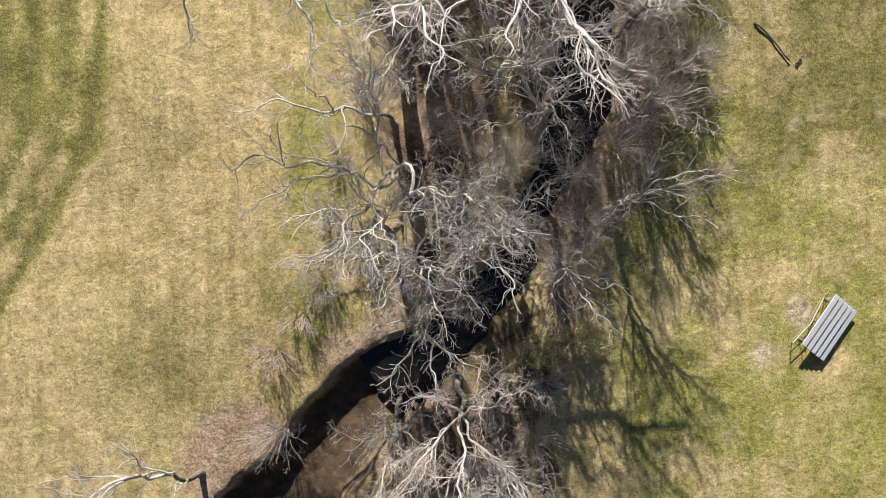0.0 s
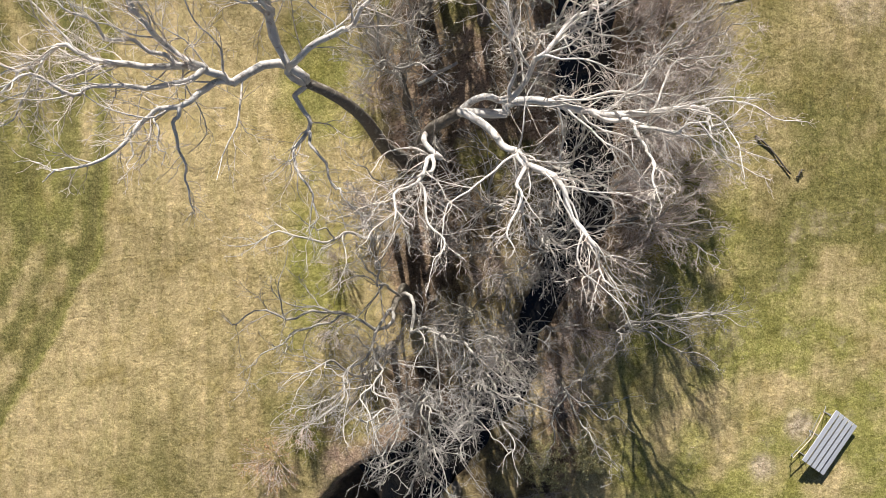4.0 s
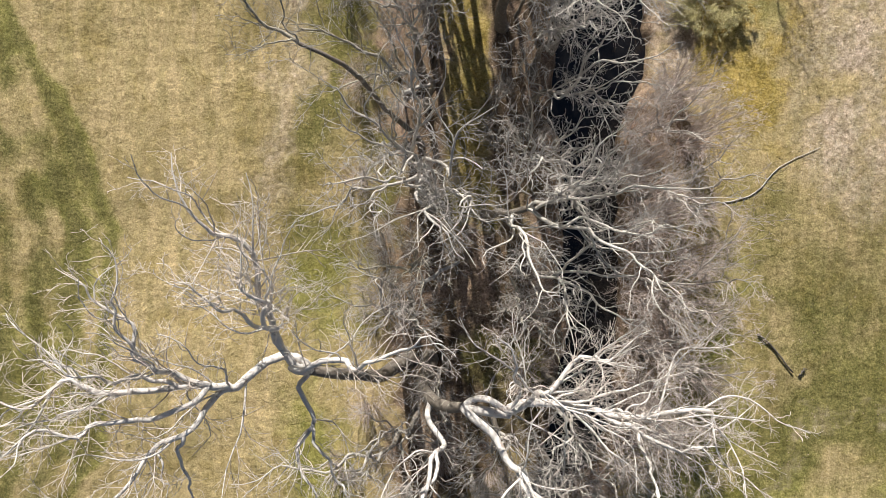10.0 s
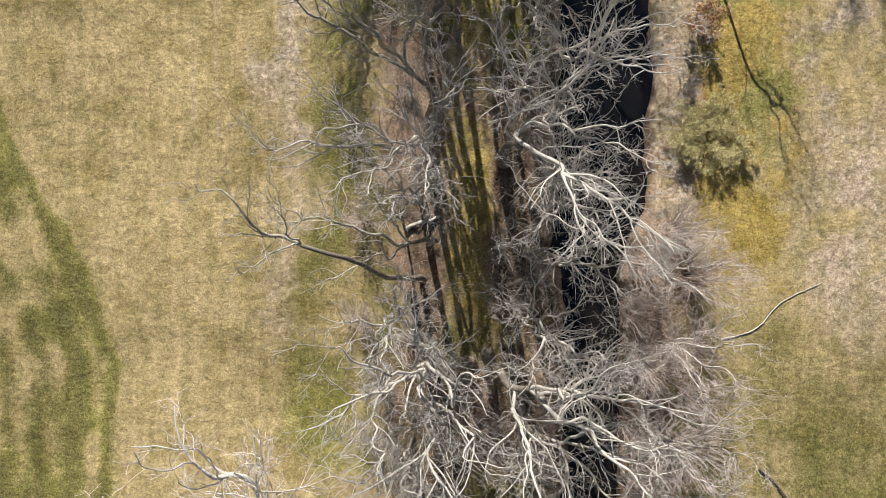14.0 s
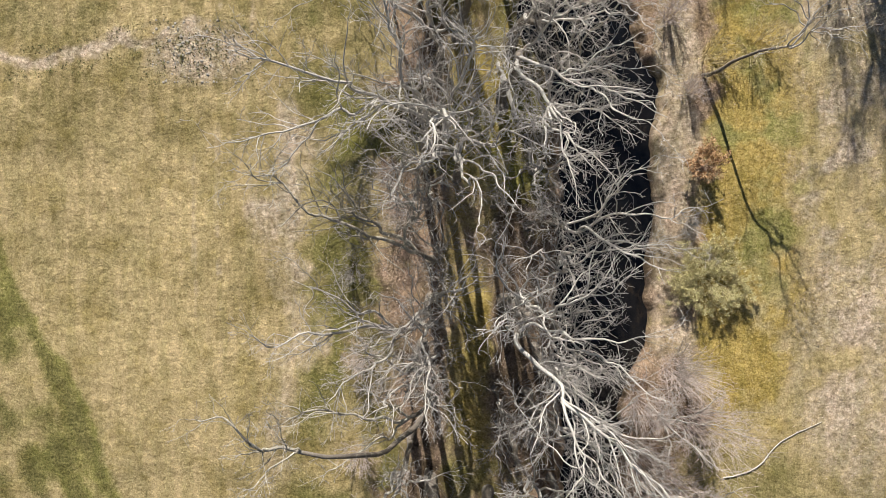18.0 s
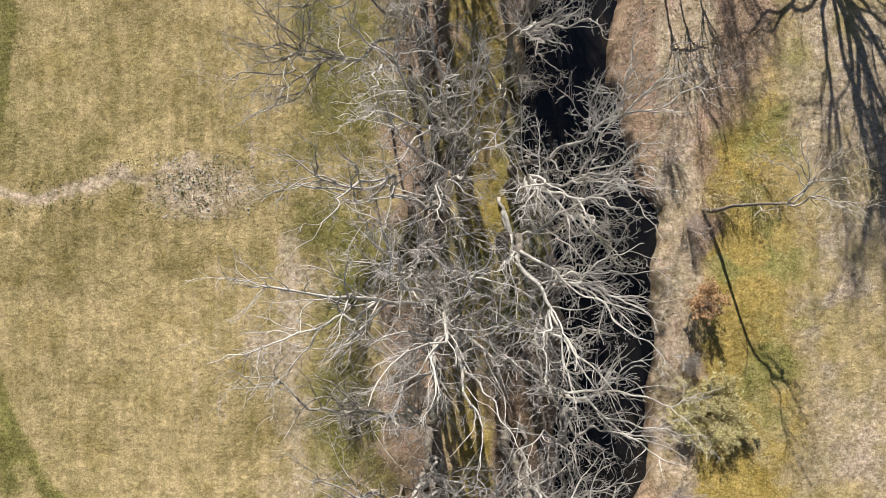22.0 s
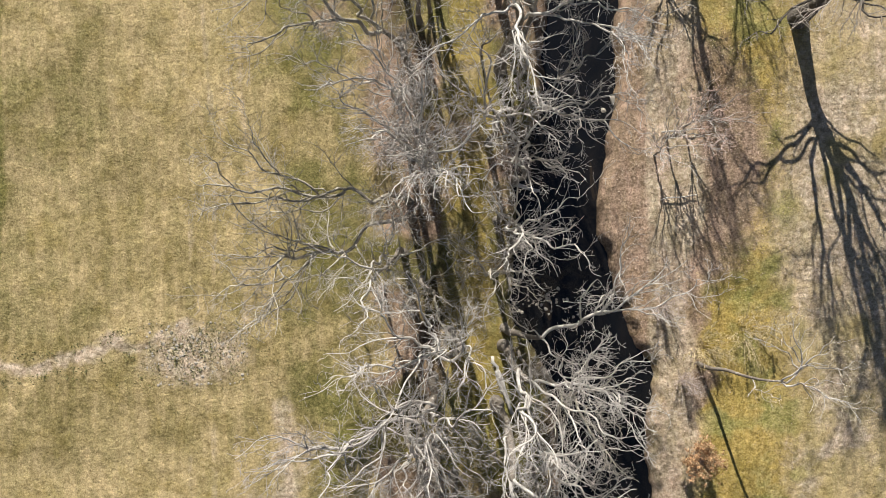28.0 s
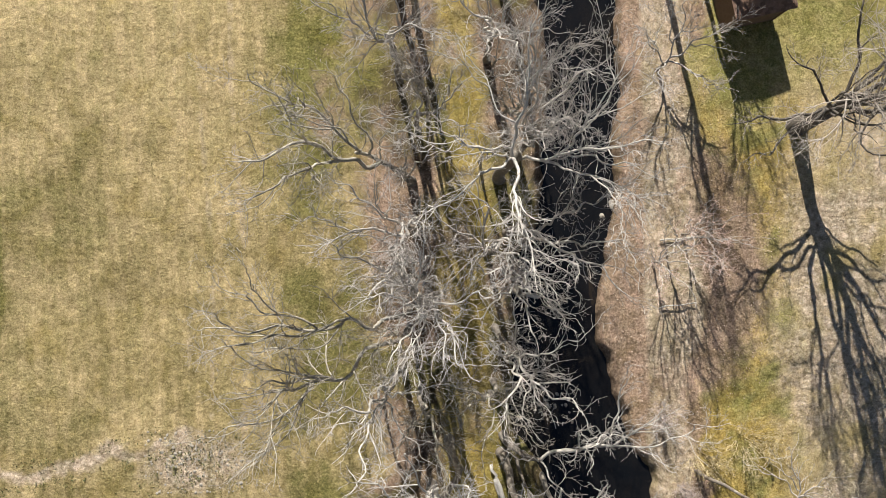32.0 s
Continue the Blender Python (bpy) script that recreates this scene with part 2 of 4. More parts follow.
def bar(bm, a, b, r, k=8):
    a, b = Vector(a), Vector(b)
    turn = (b - a).to_track_quat("Z", "Y").to_matrix().to_4x4()
    bmesh.ops.create_cone(bm, cap_ends=True, segments=k, radius1=r, radius2=r, depth=(b - a).length,
                          matrix=Matrix.Translation((a + b) / 2) @ turn)
    return bm


def unit(v):
    return v / np.maximum(np.linalg.norm(v, axis=-1, keepdims=True), 1e-9)


def tubes(P, R, k):
    """Vertices and quads of tubes round the lines P (lines, points, 3) with radii R."""
    m, n, _ = P.shape
    T = np.empty_like(P)
    T[:, 1:-1] = P[:, 2:] - P[:, :-2]
    T[:, 0], T[:, -1] = P[:, 1] - P[:, 0], P[:, -1] - P[:, -2]
    T = unit(T)
    ref = np.where(np.abs(T[:, :1, 2:]) > 0.9, np.array([1.0, 0, 0]), np.array([0, 0, 1.0]))
    U = unit(np.cross(T, ref))
    V = np.cross(T, U)
    a = np.arange(k) * 2 * np.pi / k
    ring = U[:, :, None] * np.cos(a)[:, None] + V[:, :, None] * np.sin(a)[:, None]
    verts = (P[:, :, None] + ring * R[:, :, None, None]).reshape(-1, 3)
    i = np.arange(m)[:, None, None] * n * k + np.arange(n - 1)[None, :, None] * k
    j = np.arange(k)[None, None, :]
    j2 = (j + 1) % k
    quads = np.stack([i + j, i + j2, i + k + j2, i + k + j], -1).reshape(-1, 4)
    return verts, quads


def join(pieces):
    vs, fs, at = [], [], 0
    for v, f in pieces:
        vs.append(v)
        fs.append(f + at)
        at += len(v)
    return np.concatenate(vs), np.concatenate(fs)


# ---- the lie of the land ----
def table(xs, pairs):
    return np.interp(xs, [p[0] for p in pairs], [p[1] for p in pairs])


rng = np.random.default_rng(5)
LATTICE = rng.random((256, 256))


def lump(x, y, size):
    """Smooth value noise, 0 to 1."""
    c, s = math.cos(size * 2.1), math.sin(size * 2.1)
    u, v = (c * np.asarray(x) - s * np.asarray(y)) / size + 60.3, (s * np.asarray(x) + c * np.asarray(y)) / size + 71.7
    i, j = np.floor(u).astype(int), np.floor(v).astype(int)
    a, b = u - i, v - j
    a, b = a * a * (3 - 2 * a), b * b * (3 - 2 * b)
    g = lambda p, q: LATTICE[p % 256, q % 256]
    return (g(i, j) * (1 - a) + g(i + 1, j) * a) * (1 - b) + (g(i, j + 1) * (1 - a) + g(i + 1, j + 1) * a) * b


def rise(lo, hi, v):
    t = np.clip((v - lo) / (hi - lo), 0, 1)
    return t * t * (3 - 2 * t)


def clumps(x, y, size):
    """Patchy noise about 0 with finer and finer detail."""
    return sum((lump(x + 13 * k, y - 7 * k, size / 2**k) - 0.5) * 0.62**k for k in range(4)) * 0.8


# the creek: along it, its middle (x, y) and half its width
CREEK = ((-60, -34, 3.4), (-26, -30, 3.4), (-13, -19.5, 3.2), (-8.2, -14.6, 3.0), (-4.6, -10.2, 2.6), (0.4, -6.8, 1.9), (4.6, -2.0, 1.6),
         (7.4, 4.2, 1.4), (10.4, 10, 1.9), (10.6, 18, 2.0), (10.2, 28, 2.3), (11.2, 38, 3.2), (11.7, 46, 3.4), (11.2, 53, 3.5),
         (8.7, 59, 3.5), (8.3, 66, 3.2), (9.7, 72, 2.9), (10.6, 80, 2.6), (10.2, 95, 3), (9.0, 130, 3), (20, 300, 3))


def creek_distance(x, y):
    """Metres outside the creek's edge, less than 0 inside it."""
    x, y = np.asarray(x, float), np.asarray(y, float)
    best = np.full(x.shape, 1e9)
    for (ax, ay, aw), (bx, by, bw) in zip(CREEK, CREEK[1:]):
        dx, dy = bx - ax, by - ay
        t = np.clip(((x - ax) * dx + (y - ay) * dy) / (dx * dx + dy * dy), 0, 1)
        best = np.minimum(best, np.hypot(x - ax - t * dx, y - ay - t * dy) - (aw + t * (bw - aw)))
    return best + clumps(x, y, 4.0) * 1.2


def height(x, y):
    x, y = np.asarray(x, float), np.asarray(y, float)
    d = creek_distance(x, y)
    near = (np.hypot(x, y - 35) < 150)
    h = (lump(x, y, 9) - 0.5) * 0.35 + (lump(0.8 * x - 0.6 * y, 0.6 * x + 0.8 * y, 2.3) - 0.5) * 0.10
    rough = lump(0.866 * x - 0.5 * y, 0.5 * x + 0.866 * y, 0.93) + lump(0.5 * x + 0.866 * y, 0.866 * y - 0.5 * x, 0.71) - 1
    h = h + near * rough * 0.05 * (1 + 1.5 * rise(9, 1, np.abs(x - 2)))
    return h - 1.5 * rise(0.55, -0.45, d) - 0.5 * rise(-0.5, -2.4, d)


def covers(x, y):
    """How much of each place is green, leaf litter, golden grass; bare earth and mud, with tree shade painted in."""
    d = creek_distance(x, y)
    w = clumps(x, y, 6.0)
    w2 = clumps(x + 40, y, 2.4)
    # mown turf at the field's far side, in one long bay after another
    edge = table(y, ((-40, -38), (-8, -34), (-4.8, -31.7), (0.4, -28.5), (7.7, -24.6), (17, -23.8), (23.2, -23.4), (29.7, -25.7),
                     (36.2, -29.4), (42.6, -32.4), (52, -36), (60, -31.8), (80, -31.5), (110, -32)))
    inside = edge - x
    rings = 0.5 + 0.5 * np.sin(inside * 2.6 + 1.6 * w - 0.4)
    lines = 0.5 + 0.5 * np.sin(x * 3.6 + y * 0.5 + 2.5 * w)
    green = rise(-0.5, 0.5, inside + 1.0 * w2) * np.clip(0.28 + 0.55 * rings + 0.16 * lines + 1.3 * w + 1.0 * w2 + 0.4 * rise(1.4, 0.4, inside), 0, 1)
    # the lawn beyond the trees
    lawn = rise(10, 14, x) * rise(34, 16, y + 0.35 * (x - 22) + 10 * w)
    green = np.maximum(green, lawn * np.clip(0.62 + 0.2 * rise(2, 9, y) + 1.3 * w + 0.7 * w2, 0, 1))
    # grass edge along the tree row
    row = table(y, ((-20, -12), (0, -9.5), (20, -8.6), (40, -7.6), (55, -7.8), (66, -8.4), (80, -9)))
    green = np.maximum(green, np.clip(1.15 - np.abs(x - row + 3 * w2) / 4.2, 0, 1) * np.clip(0.5 + 0.3 * rise(14, 22, y) + 1.8 * w, 0, 0.95))
    green = np.maximum(green, 0.62 * np.clip(1 - np.hypot(x + 20, y + 9) / 9, 0, 1))
    green = np.maximum(green, np.clip(0.14 + 1.0 * w + 0.8 * w2, 0, 0.5) * rise(-19, -25, x + 5 * w) * rise(55, 60, y + 4 * w))
    green = np.maximum(green, 0.7 * rise(78, 86, y) * rise(14, 19, x))
    green = np.maximum(green, 0.42 * rise(1.2, 0.4, np.abs(x - 1.6 - 0.5 * w)) * rise(34, 44, y))
    # leaves under the trees and on the far bank
    west = table(y, ((-30, -22), (-17, -15), (-9, -9), (-3, -6), (10, -5.0), (25, -6.0), (40, -6.2), (60, -6.0), (75, -6.5), (100, -7)))
    east = table(y, ((-30, 4), (-12, 7), (-5, 9), (5, 13), (12, 15.5), (30, 18), (36, 16.8), (48, 18.0), (58, 18.5), (66, 22.0), (74, 22), (80, 17.5), (100, 18)))
    litter = rise(-1.8, 2.6, x - west + 5 * w + 2 * w2) * rise(-1.6, 1.8, east - x + 4.0 * w2 + 3 * w)
    lane = rise(2.6, 1.0, np.abs(x - 1.8 - 2.0 * w)) * rise(16, 28, y) * np.clip(0.8 + w2, 0, 1)
    litter = litter * (1 - 0.9 * lane)
    glade = rise(-9, -5, x) * rise(8.5, 6, x)
    litter = litter * (1 - glade * np.clip(0.35 + 2.6 * w, 0, 0.9))
    green = np.maximum(green, glade * np.clip(0.45 + 2.4 * w + 1.2 * w2, 0, 0.9) * rise(6, 16, y))
    green = np.maximum(green, 0.95 * np.clip(1.35 - np.hypot((x + 6.6) / 2.4, (y - 64) / 9), 0, 1) * np.clip(0.75 + 1.5 * w2, 0, 1))
    litter = np.maximum(litter, np.clip(1.8 - np.hypot((x + 14.5) / 3.4, (y + 15.2) / 3.2), 0, 1.2))
    gold = np.maximum(rise(22, 36, y + 4 * w), 0.8 * rise(3.6, 1.2, x - east) * rise(2, 8, y)) * rise(0.0, 1.8, x - east + 1.2) * (1 - 0.8 * rise(76, 84, y))
    gold = np.maximum(gold * np.clip(0.86 - 0.085 * np.maximum(x - 20.5, 0) + w + 1.6 * w2, 0, 1), 0.6 * lane)
    green = np.maximum(green, rise(17.5, 19.5, x) * rise(27, 24, x) * rise(34, 42, y) * np.clip(0.42 - 2.2 * w2 - w, 0, 0.75))
    # bare and stony ground
    bare = np.clip(1.35 - np.hypot((x - 29.5) / 5.2, (y - 34) / 9.5), 0, 1) * np.clip(0.9 + 1.4 * w2, 0, 1)
    bare = np.maximum(bare, np.clip(1.5 - np.hypot((x - 28.5) / 4.0, (y - 48) / 10), 0, 1) * np.clip(0.5 + 2.6 * w2 + w, 0, 1))
    bare = np.maximum(bare, np.clip(1.5 - np.hypot((x - 29.5) / 5.7, (y - 65) / 15), 0, 1) * np.clip(0.85 + 1.4 * w2, 0, 1))
    bare = np.maximum(bare, np.clip(1.5 - np.hypot((x + 18.0) / 3.4, (y - 55.7) / 2.0), 0, 1))
    path = table(x, ((-45, 53.0), (-32.3, 54.7), (-27, 55.4), (-21.5, 57.0), (-18, 57.0)))
    bare = np.maximum(bare, 0.95 * rise(1.0, 0.1, np.abs(y - path + 1.6 * w2)) * rise(-17, -19, x))
    bare = np.maximum(bare, 0.85 * rise(2.4, 0.3, np.abs(x + 12.2 - 3.5 * w + 3 * w2)) * rise(36, 43, y + 8 * w) * rise(57, 51, y + 8 * w))
    bare = np.maximum(bare, 0.5 * rise(2.4, 0.3, np.abs(x + 12.0 - 4 * w + 2 * w2)) * rise(22, 28, y) * rise(42, 38, y))
    bare = np.maximum(bare, 0.95 * rise(14.2, 15.0, x) * rise(18.6, 17.4, x + 2 * w) * rise(32, 36, y) * np.clip(1.0 + 1.2 * w2, 0, 1))
    litter = np.maximum(litter, np.clip(1.9 - np.hypot((x - 17.3) / 4.4, (y - 69.0) / 6.5), 0, 1.2))
    bare = np.maximum(bare, 0.75 * np.clip(1.2 - np.hypot((x - 22.9) / 1.3, (y + 7.6) / 1.5), 0, 1))
    bare = np.maximum(bare, 0.85 * np.clip(1.3 - np.hypot((x - 25.6) / 1.3, (y + 4.6) / 1.4), 0, 1))
    bare = np.maximum(bare, 0.3 * lawn * np.clip(3.2 * (w2 + 0.7 * w) - 0.35, 0, 1))
    for track in (-18.6, -16.9, -14.6):      # worn wheel tracks
        wander = track + 1.6 * (lump(0 * y, y, 17) - 0.5)
        bare = np.maximum(bare, 0.46 * rise(0.36, 0.1, np.abs(x - wander)) * rise(28, 40, y) * np.clip(0.8 + 2 * w2, 0, 1))
    mud_and_shade = rise(0.5, -0.6, d)
    # dark soil under the trees, deepened to paint in the shade of their crowns
    mud_and_shade = np.maximum(mud_and_shade, 0.6 * rise(-7.0, -2.5, x + 5 * w) * rise(9.5, 7.5, x) * (1 - 0.8 * lane) * np.clip(0.8 + 2.2 * w2, 0, 1))
    mud_and_shade = np.maximum(mud_and_shade, 0.36 * rise(4.2, 2.0, d) * rise(6, 8, x) * rise(2, 8, y) * np.clip(0.8 + 1.6 * w2, 0, 1) * (1 - rise(12.6, 14.2, x)))
    tired = np.clip(0.14 + 1.3 * clumps(x, y, 16) + 0.45 * rise(44, 58, y) + 0.25 * rise(16, 24, y), 0, 1)
    tired = np.maximum(tired, 0.9 * rise(18, 25, y) * rise(48, 40, y) * rise(-18, -12, x + 6 * w))
    tired = np.where(x > 9, tired * 0.35, tired)
    tired = np.maximum(tired, 0.85 * rise(2, 9, y + 6 * w) * rise(30, 25, y) * rise(19, 23, x + 3 * w))
    tired = np.maximum(tired, rise(-0.2, 0.6, inside) * np.clip(0.4 + 0.6 * rings + 1.0 * w2, 0, 1))
    return green, litter, gold, bare, mud_and_shade, tired


def ground():
    fx, fy = np.concatenate([np.arange(-46, -26, 0.4), np.arange(-26, 19, 0.26), np.arange(19, 46.1, 0.4)]), np.arange(-36, 112.01, 0.3)
    far = np.array([60, 90, 150, 300, 700, 2500.0])
    xs, ys = np.concatenate([-far[::-1], fx, far]), np.concatenate([-far[::-1], fy, far[:0], [125, 150, 200, 350, 800, 2500.0]])
    X, Y = np.meshgrid(xs, ys)
    Z = height(X, Y)
    n, k = X.shape
    i = (np.arange(n - 1)[:, None] * k + np.arange(k - 1)).ravel()
    ob = mesh_object("ground", np.stack([X, Y, Z], -1).reshape(-1, 3), np.stack([i, i + 1, i + k + 1, i + k], -1), MEADOW, smooth=True)
    g, l, o, b, m, w = (a.ravel() for a in covers(X, Y))
    one = np.ones_like(g)
    for name, cols in (("cover", (g, l, o, one)), ("soil", (b, m, w, one))):
        at = ob.data.attributes.new(name, "FLOAT_COLOR", "POINT")
        at.data.foreach_set("color", np.stack(cols, -1).astype(np.float32).ravel())
    tagged(ob, "straw-coloured winter grass with green turf and leaf litter", "ground", kind="structure")


def water():
    pts = np.array(CREEK[4:])          # the bend above lies shallow and brown
    t = np.linspace(0, len(pts) - 1, 160)
    line = np.stack([np.interp(t, np.arange(len(pts)), pts[:, c]) for c in range(3)], -1)
    d = np.gradient(line[:, :2], axis=0)
    d = unit(d)
    side = np.stack([-d[:, 1], d[:, 0]], -1) * (line[:, 2:] + 0.9)
    across = np.linspace(-1, 1, 7)
    v = np.concatenate([line[:, None, :2] + side[:, None] * across[None, :, None], np.full((160, 7, 1), -1.02)], -1).reshape(-1, 3)
    i = (np.arange(159)[:, None] * 7 + np.arange(6)).ravel()
    ob = mesh_object("water", v, np.stack([i, i + 1, i + 8, i + 7], -1), WATER, smooth=True)
    tagged(ob, "still dark creek water between leaf-strewn banks", "creek", kind="structure")


ground()
water()


# ---- trees ----
def wander(start, d, length, n, curl, pull, r):
    """Lines of n points from start along d that wander smoothly and are pulled one way."""
    line = np.empty((len(start), n, 3))
    line[:, 0] = start
    turn = np.zeros_like(start)
    for k in range(1, n):
        turn = 0.35 * turn + r.normal(size=start.shape) * curl
        d = unit(d + turn + pull)
        line[:, k] = line[:, k - 1] + d * (length / (n - 1))[:, None]
    return line


def sprout(P, R, count, share, walk_n, curl, lift, spread, near=0.22, r=rng, least=0.25, thin=0.0065):
    """Side shoots of the lines P: count of them, on one side and then the other, each about share of its parent's length."""
    m, n, _ = P.shape
    length = np.linalg.norm(np.diff(P, axis=1), axis=-1).sum(1)
    own = np.sort(r.choice(m, count, p=length / length.sum()))
    s = near + (1 - near) * (np.arange(count) * 0.618 % 1.0 * 0.8 + r.random(count) * 0.2)
    at = s * (n - 1)
    i = np.minimum(at.astype(int), n - 2)
    f = (at - i)[:, None]
    a, b = P[own, i], P[own, i + 1]
    p = a + (b - a) * f
    t = unit(b - a)
    flat = unit(np.cross(t, np.array([0, 0, 1.0])) + r.normal(size=(count, 3)) * 0.05)
    q = flat * np.where(np.arange(count) % 2, 1.0, -1.0)[:, None] + np.cross(flat, t) * r.normal(size=(count, 1)) * 0.75
    q = unit(q - t * (q * t).sum(-1, keepdims=True))
    ang = np.radians(spread + r.normal(size=(count, 1)) * 14)
    d = unit(t * np.cos(ang) + q * np.sin(ang) + np.array([0, 0, lift * 0.6]))
    size = np.maximum(length[own] * share * (1.15 - 0.7 * s) * r.uniform(0.55, 1.25, count), least)
    line = wander(p, d, size, walk_n, curl, t * 0.05 + np.array([0, 0, lift * 0.18]), r)
    r0 = np.minimum((R[own, i] * (1 - f[:, 0]) + R[own, i + 1] * f[:, 0]) * 0.72, 0.0112 * size ** 0.9 + 0.004)
    return line, np.maximum(r0[:, None] * np.linspace(1, 0.3, walk_n), thin)


def limb_line(p0, d0, tip, n, bend, r):
    """One limb from p0 along d0 to its tip: long bows with small elbows, crooked by bend."""
    L = np.linalg.norm(tip - p0)
    out = unit(np.array([tip[0] - p0[0], tip[1] - p0[1], 0.1 * L]))
    t = np.linspace(0, 1, n)[:, None]
    m0, m1 = d0 * L * 0.75, out * L * 0.75
    c = (2 * t**3 - 3 * t**2 + 1) * p0 + (t**3 - 2 * t**2 + t) * m0 + (-2 * t**3 + 3 * t**2) * tip + (t**3 - t**2) * m1
    for nodes, much in ((5, 0.5), (9, 0.55), (17, 0.36)):
        k = r.normal(size=(nodes, 3)) * np.array([1, 1, 0.6])
        k[0] = k[-1] = 0
        k = np.stack([np.interp(t[:, 0], np.linspace(0, 1, nodes), k[:, j]) for j in range(3)], -1)
        k[1:-1] = (k[:-2] + 2 * k[1:-1] + k[2:]) / 4
        c = c + k * much * bend * L * 0.72
    return c


# kind: crookedness, side branches, branchlets and twigs a metre, lift, trunk's bark
HABIT = {
    "sycamore": (0.085, 1.5, 2.1, 1.7, 0.08, "trunk"), "grey": (0.08, 1.1, 2.0, 1.6, 0.20, "trunk"),
    "pale": (0.07, 1.1, 2.0, 1.6, 0.20, "trunk"), "dark": (0.08, 1.35, 2.0, 1.6, 0.18, "trunk"),
    "twiggy": (0.06, 1.5, 2.4, 2.0, 0.30, "trunk"), "thin": (0.05, 1.3, 2.3, 1.8, 0.25, "trunk"),
    "old": (0.06, 1.1, 1.9, 1.5, 0.14, "old"),
    "straw": (0.075, 1.1, 2.0, 1.6, 0.2, "trunk"), "rosy": (0.06, 0.85, 1.7, 1.4, 0.30, "trunk"), "sparse": (0.07, 1.3, 2.0, 1.7, 0.25, "trunk"),
    "sapling": (0.05, 1.0, 1.7, 1.2, 0.45, "trunk"),
}


def tree(label, kind, seed, base, girth, lean, extra, reach, limbs, name="tree", group="trees along the creek", parts=44):
    """A bare tree. lean: where the trunk forks, from its base. limbs: degrees round from east, metres out, metres up at the tip."""
    r = np.random.default_rng(seed)
    bend, n2, n3, n4, lift, trunk_bark = HABIT[kind]
    wood, twig = BARK.get(kind, BARK["grey"]), TWIG[kind]
    z0 = float(height(*base))
    thing = tagged(new(name), label, name, group)
    thing.location = (*base, z0)
    fork = np.array(lean)
    n = 12
    trunk = limb_line(np.array([0, 0, -0.4]), unit(np.array([lean[0] * 0.7, lean[1] * 0.7, lean[2]])), fork, n, 0.035, r)
    flare = girth * (1 + 0.55 * np.exp(-np.linspace(0, 6, n))) * np.linspace(1, 0.5, n)
    cap = trunk[-1] + unit(trunk[-1] - trunk[-2]) * girth * np.array([[0.35], [0.6]])
    v, f = tubes(np.concatenate([trunk, cap])[None], np.append(flare, (flare[-1] * 0.6, 0.02))[None], 12)
    mesh_object("trunk", v, f, BARK[trunk_bark], thing, smooth=True)
    top = unit(trunk[-1] - trunk[-3])
    tips = [(a, d, z - z0) for a, d, z in limbs]
    high = max(z for a, d, z in tips)
    for k in range(extra):
        tips.append((r.uniform(0, 360), reach * r.uniform(0.5, 1.0), lean[2] + (high - lean[2]) * r.uniform(0.45, 1.05)))
    lines, radii, ways = [], [], []
    for k, (a, d, z) in enumerate(tips):
        tip = np.array([fork[0] + d * math.cos(radians(a)), fork[1] + d * math.sin(radians(a)), z])
        i = n - 1 if k < 3 else int(r.integers(int(n * (0.42 if kind in ("dark", "straw") else 0.6)), n))
        start, way, most = trunk[i], top * 0.55, girth * 0.5
        # a limb that goes the way of a longer one forks off it
        near = [(abs((a - b + 180) % 360 - 180), j) for j, (b, far) in enumerate(ways) if far > 0.75 * d]
        turn, j = min(near, default=(180, 0))
        if turn < (20 if kind == "old" else 42 if k > 2 else 25):
            at = int((0.16 + 0.22 * r.random() + 0.14 * (1 - turn / 55)) * 25) if kind != "old" else 4
            start, way, most = lines[j][at], unit(lines[j][at + 1] - lines[j][at - 1]) * 0.9, radii[j][at] * 0.86
        away = unit(tip - start)
        line = limb_line(start, unit(way + away * 0.7), tip, 26, bend, r)
        size = np.linalg.norm(tip - start)
        thick = min(most, (0.0104 * size + 0.014) * (1.6 if kind == "dark" and k == 0 else 1.0) * (1.0 if k < len(limbs) else 0.7)
                    * (1.25 if kind == "old" else 1.55 if kind == "sycamore" else 1.0))
        rad = np.maximum(thick * (1 - np.linspace(0, 1, 26)) ** (0.5 if kind == "old" else 0.66), 0.016)
        v, f = tubes(line[None], rad[None], 7)
        mesh_object("limb", v, f, wood, thing, smooth=True)
        lines.append(line)
        radii.append(rad)
        ways.append((a, d))
    P1, R1 = np.array(lines), np.array(radii)
    total = lambda P: np.linalg.norm(np.diff(P, axis=1), axis=-1).sum()
    # forks of the limbs, then branches, branchlets and twigs
    PF, RF = sprout(P1, R1, len(tips) * (5 if kind == "sycamore" else 3), 0.5, 26, 0.12, lift, 36, 0.25, r, 1.4, 0.012)
    P1, R1 = np.concatenate([P1, PF]), np.concatenate([R1, RF])
    P2, R2 = sprout(P1, R1, int(total(P1) * n2), 0.36, 8, 0.22, lift, 46, 0.2, r, 0.9, 0.010)
    far = np.argsort(-np.linalg.norm(P2[:, -1] - P2[:, 0], axis=-1))
    for k in range(len(PF)) if parts else ():
        v, f = tubes(PF[k:k + 1, ::2], RF[k:k + 1, ::2], 5)
        mesh_object("branch", v, f, wood, thing, smooth=True)
    shown = max(0, parts - len(PF))
    for k in far[:shown]:
        v, f = tubes(P2[k:k + 1], R2[k:k + 1], 5)
        mesh_object("branch", v, f, wood, thing, smooth=True)
    rest = far[shown:]
    P3, R3 = sprout(P2, R2, int(total(P2) * n3), 0.45, 4, 0.3, lift, 44, 0.12, r, 0.45, 0.008)
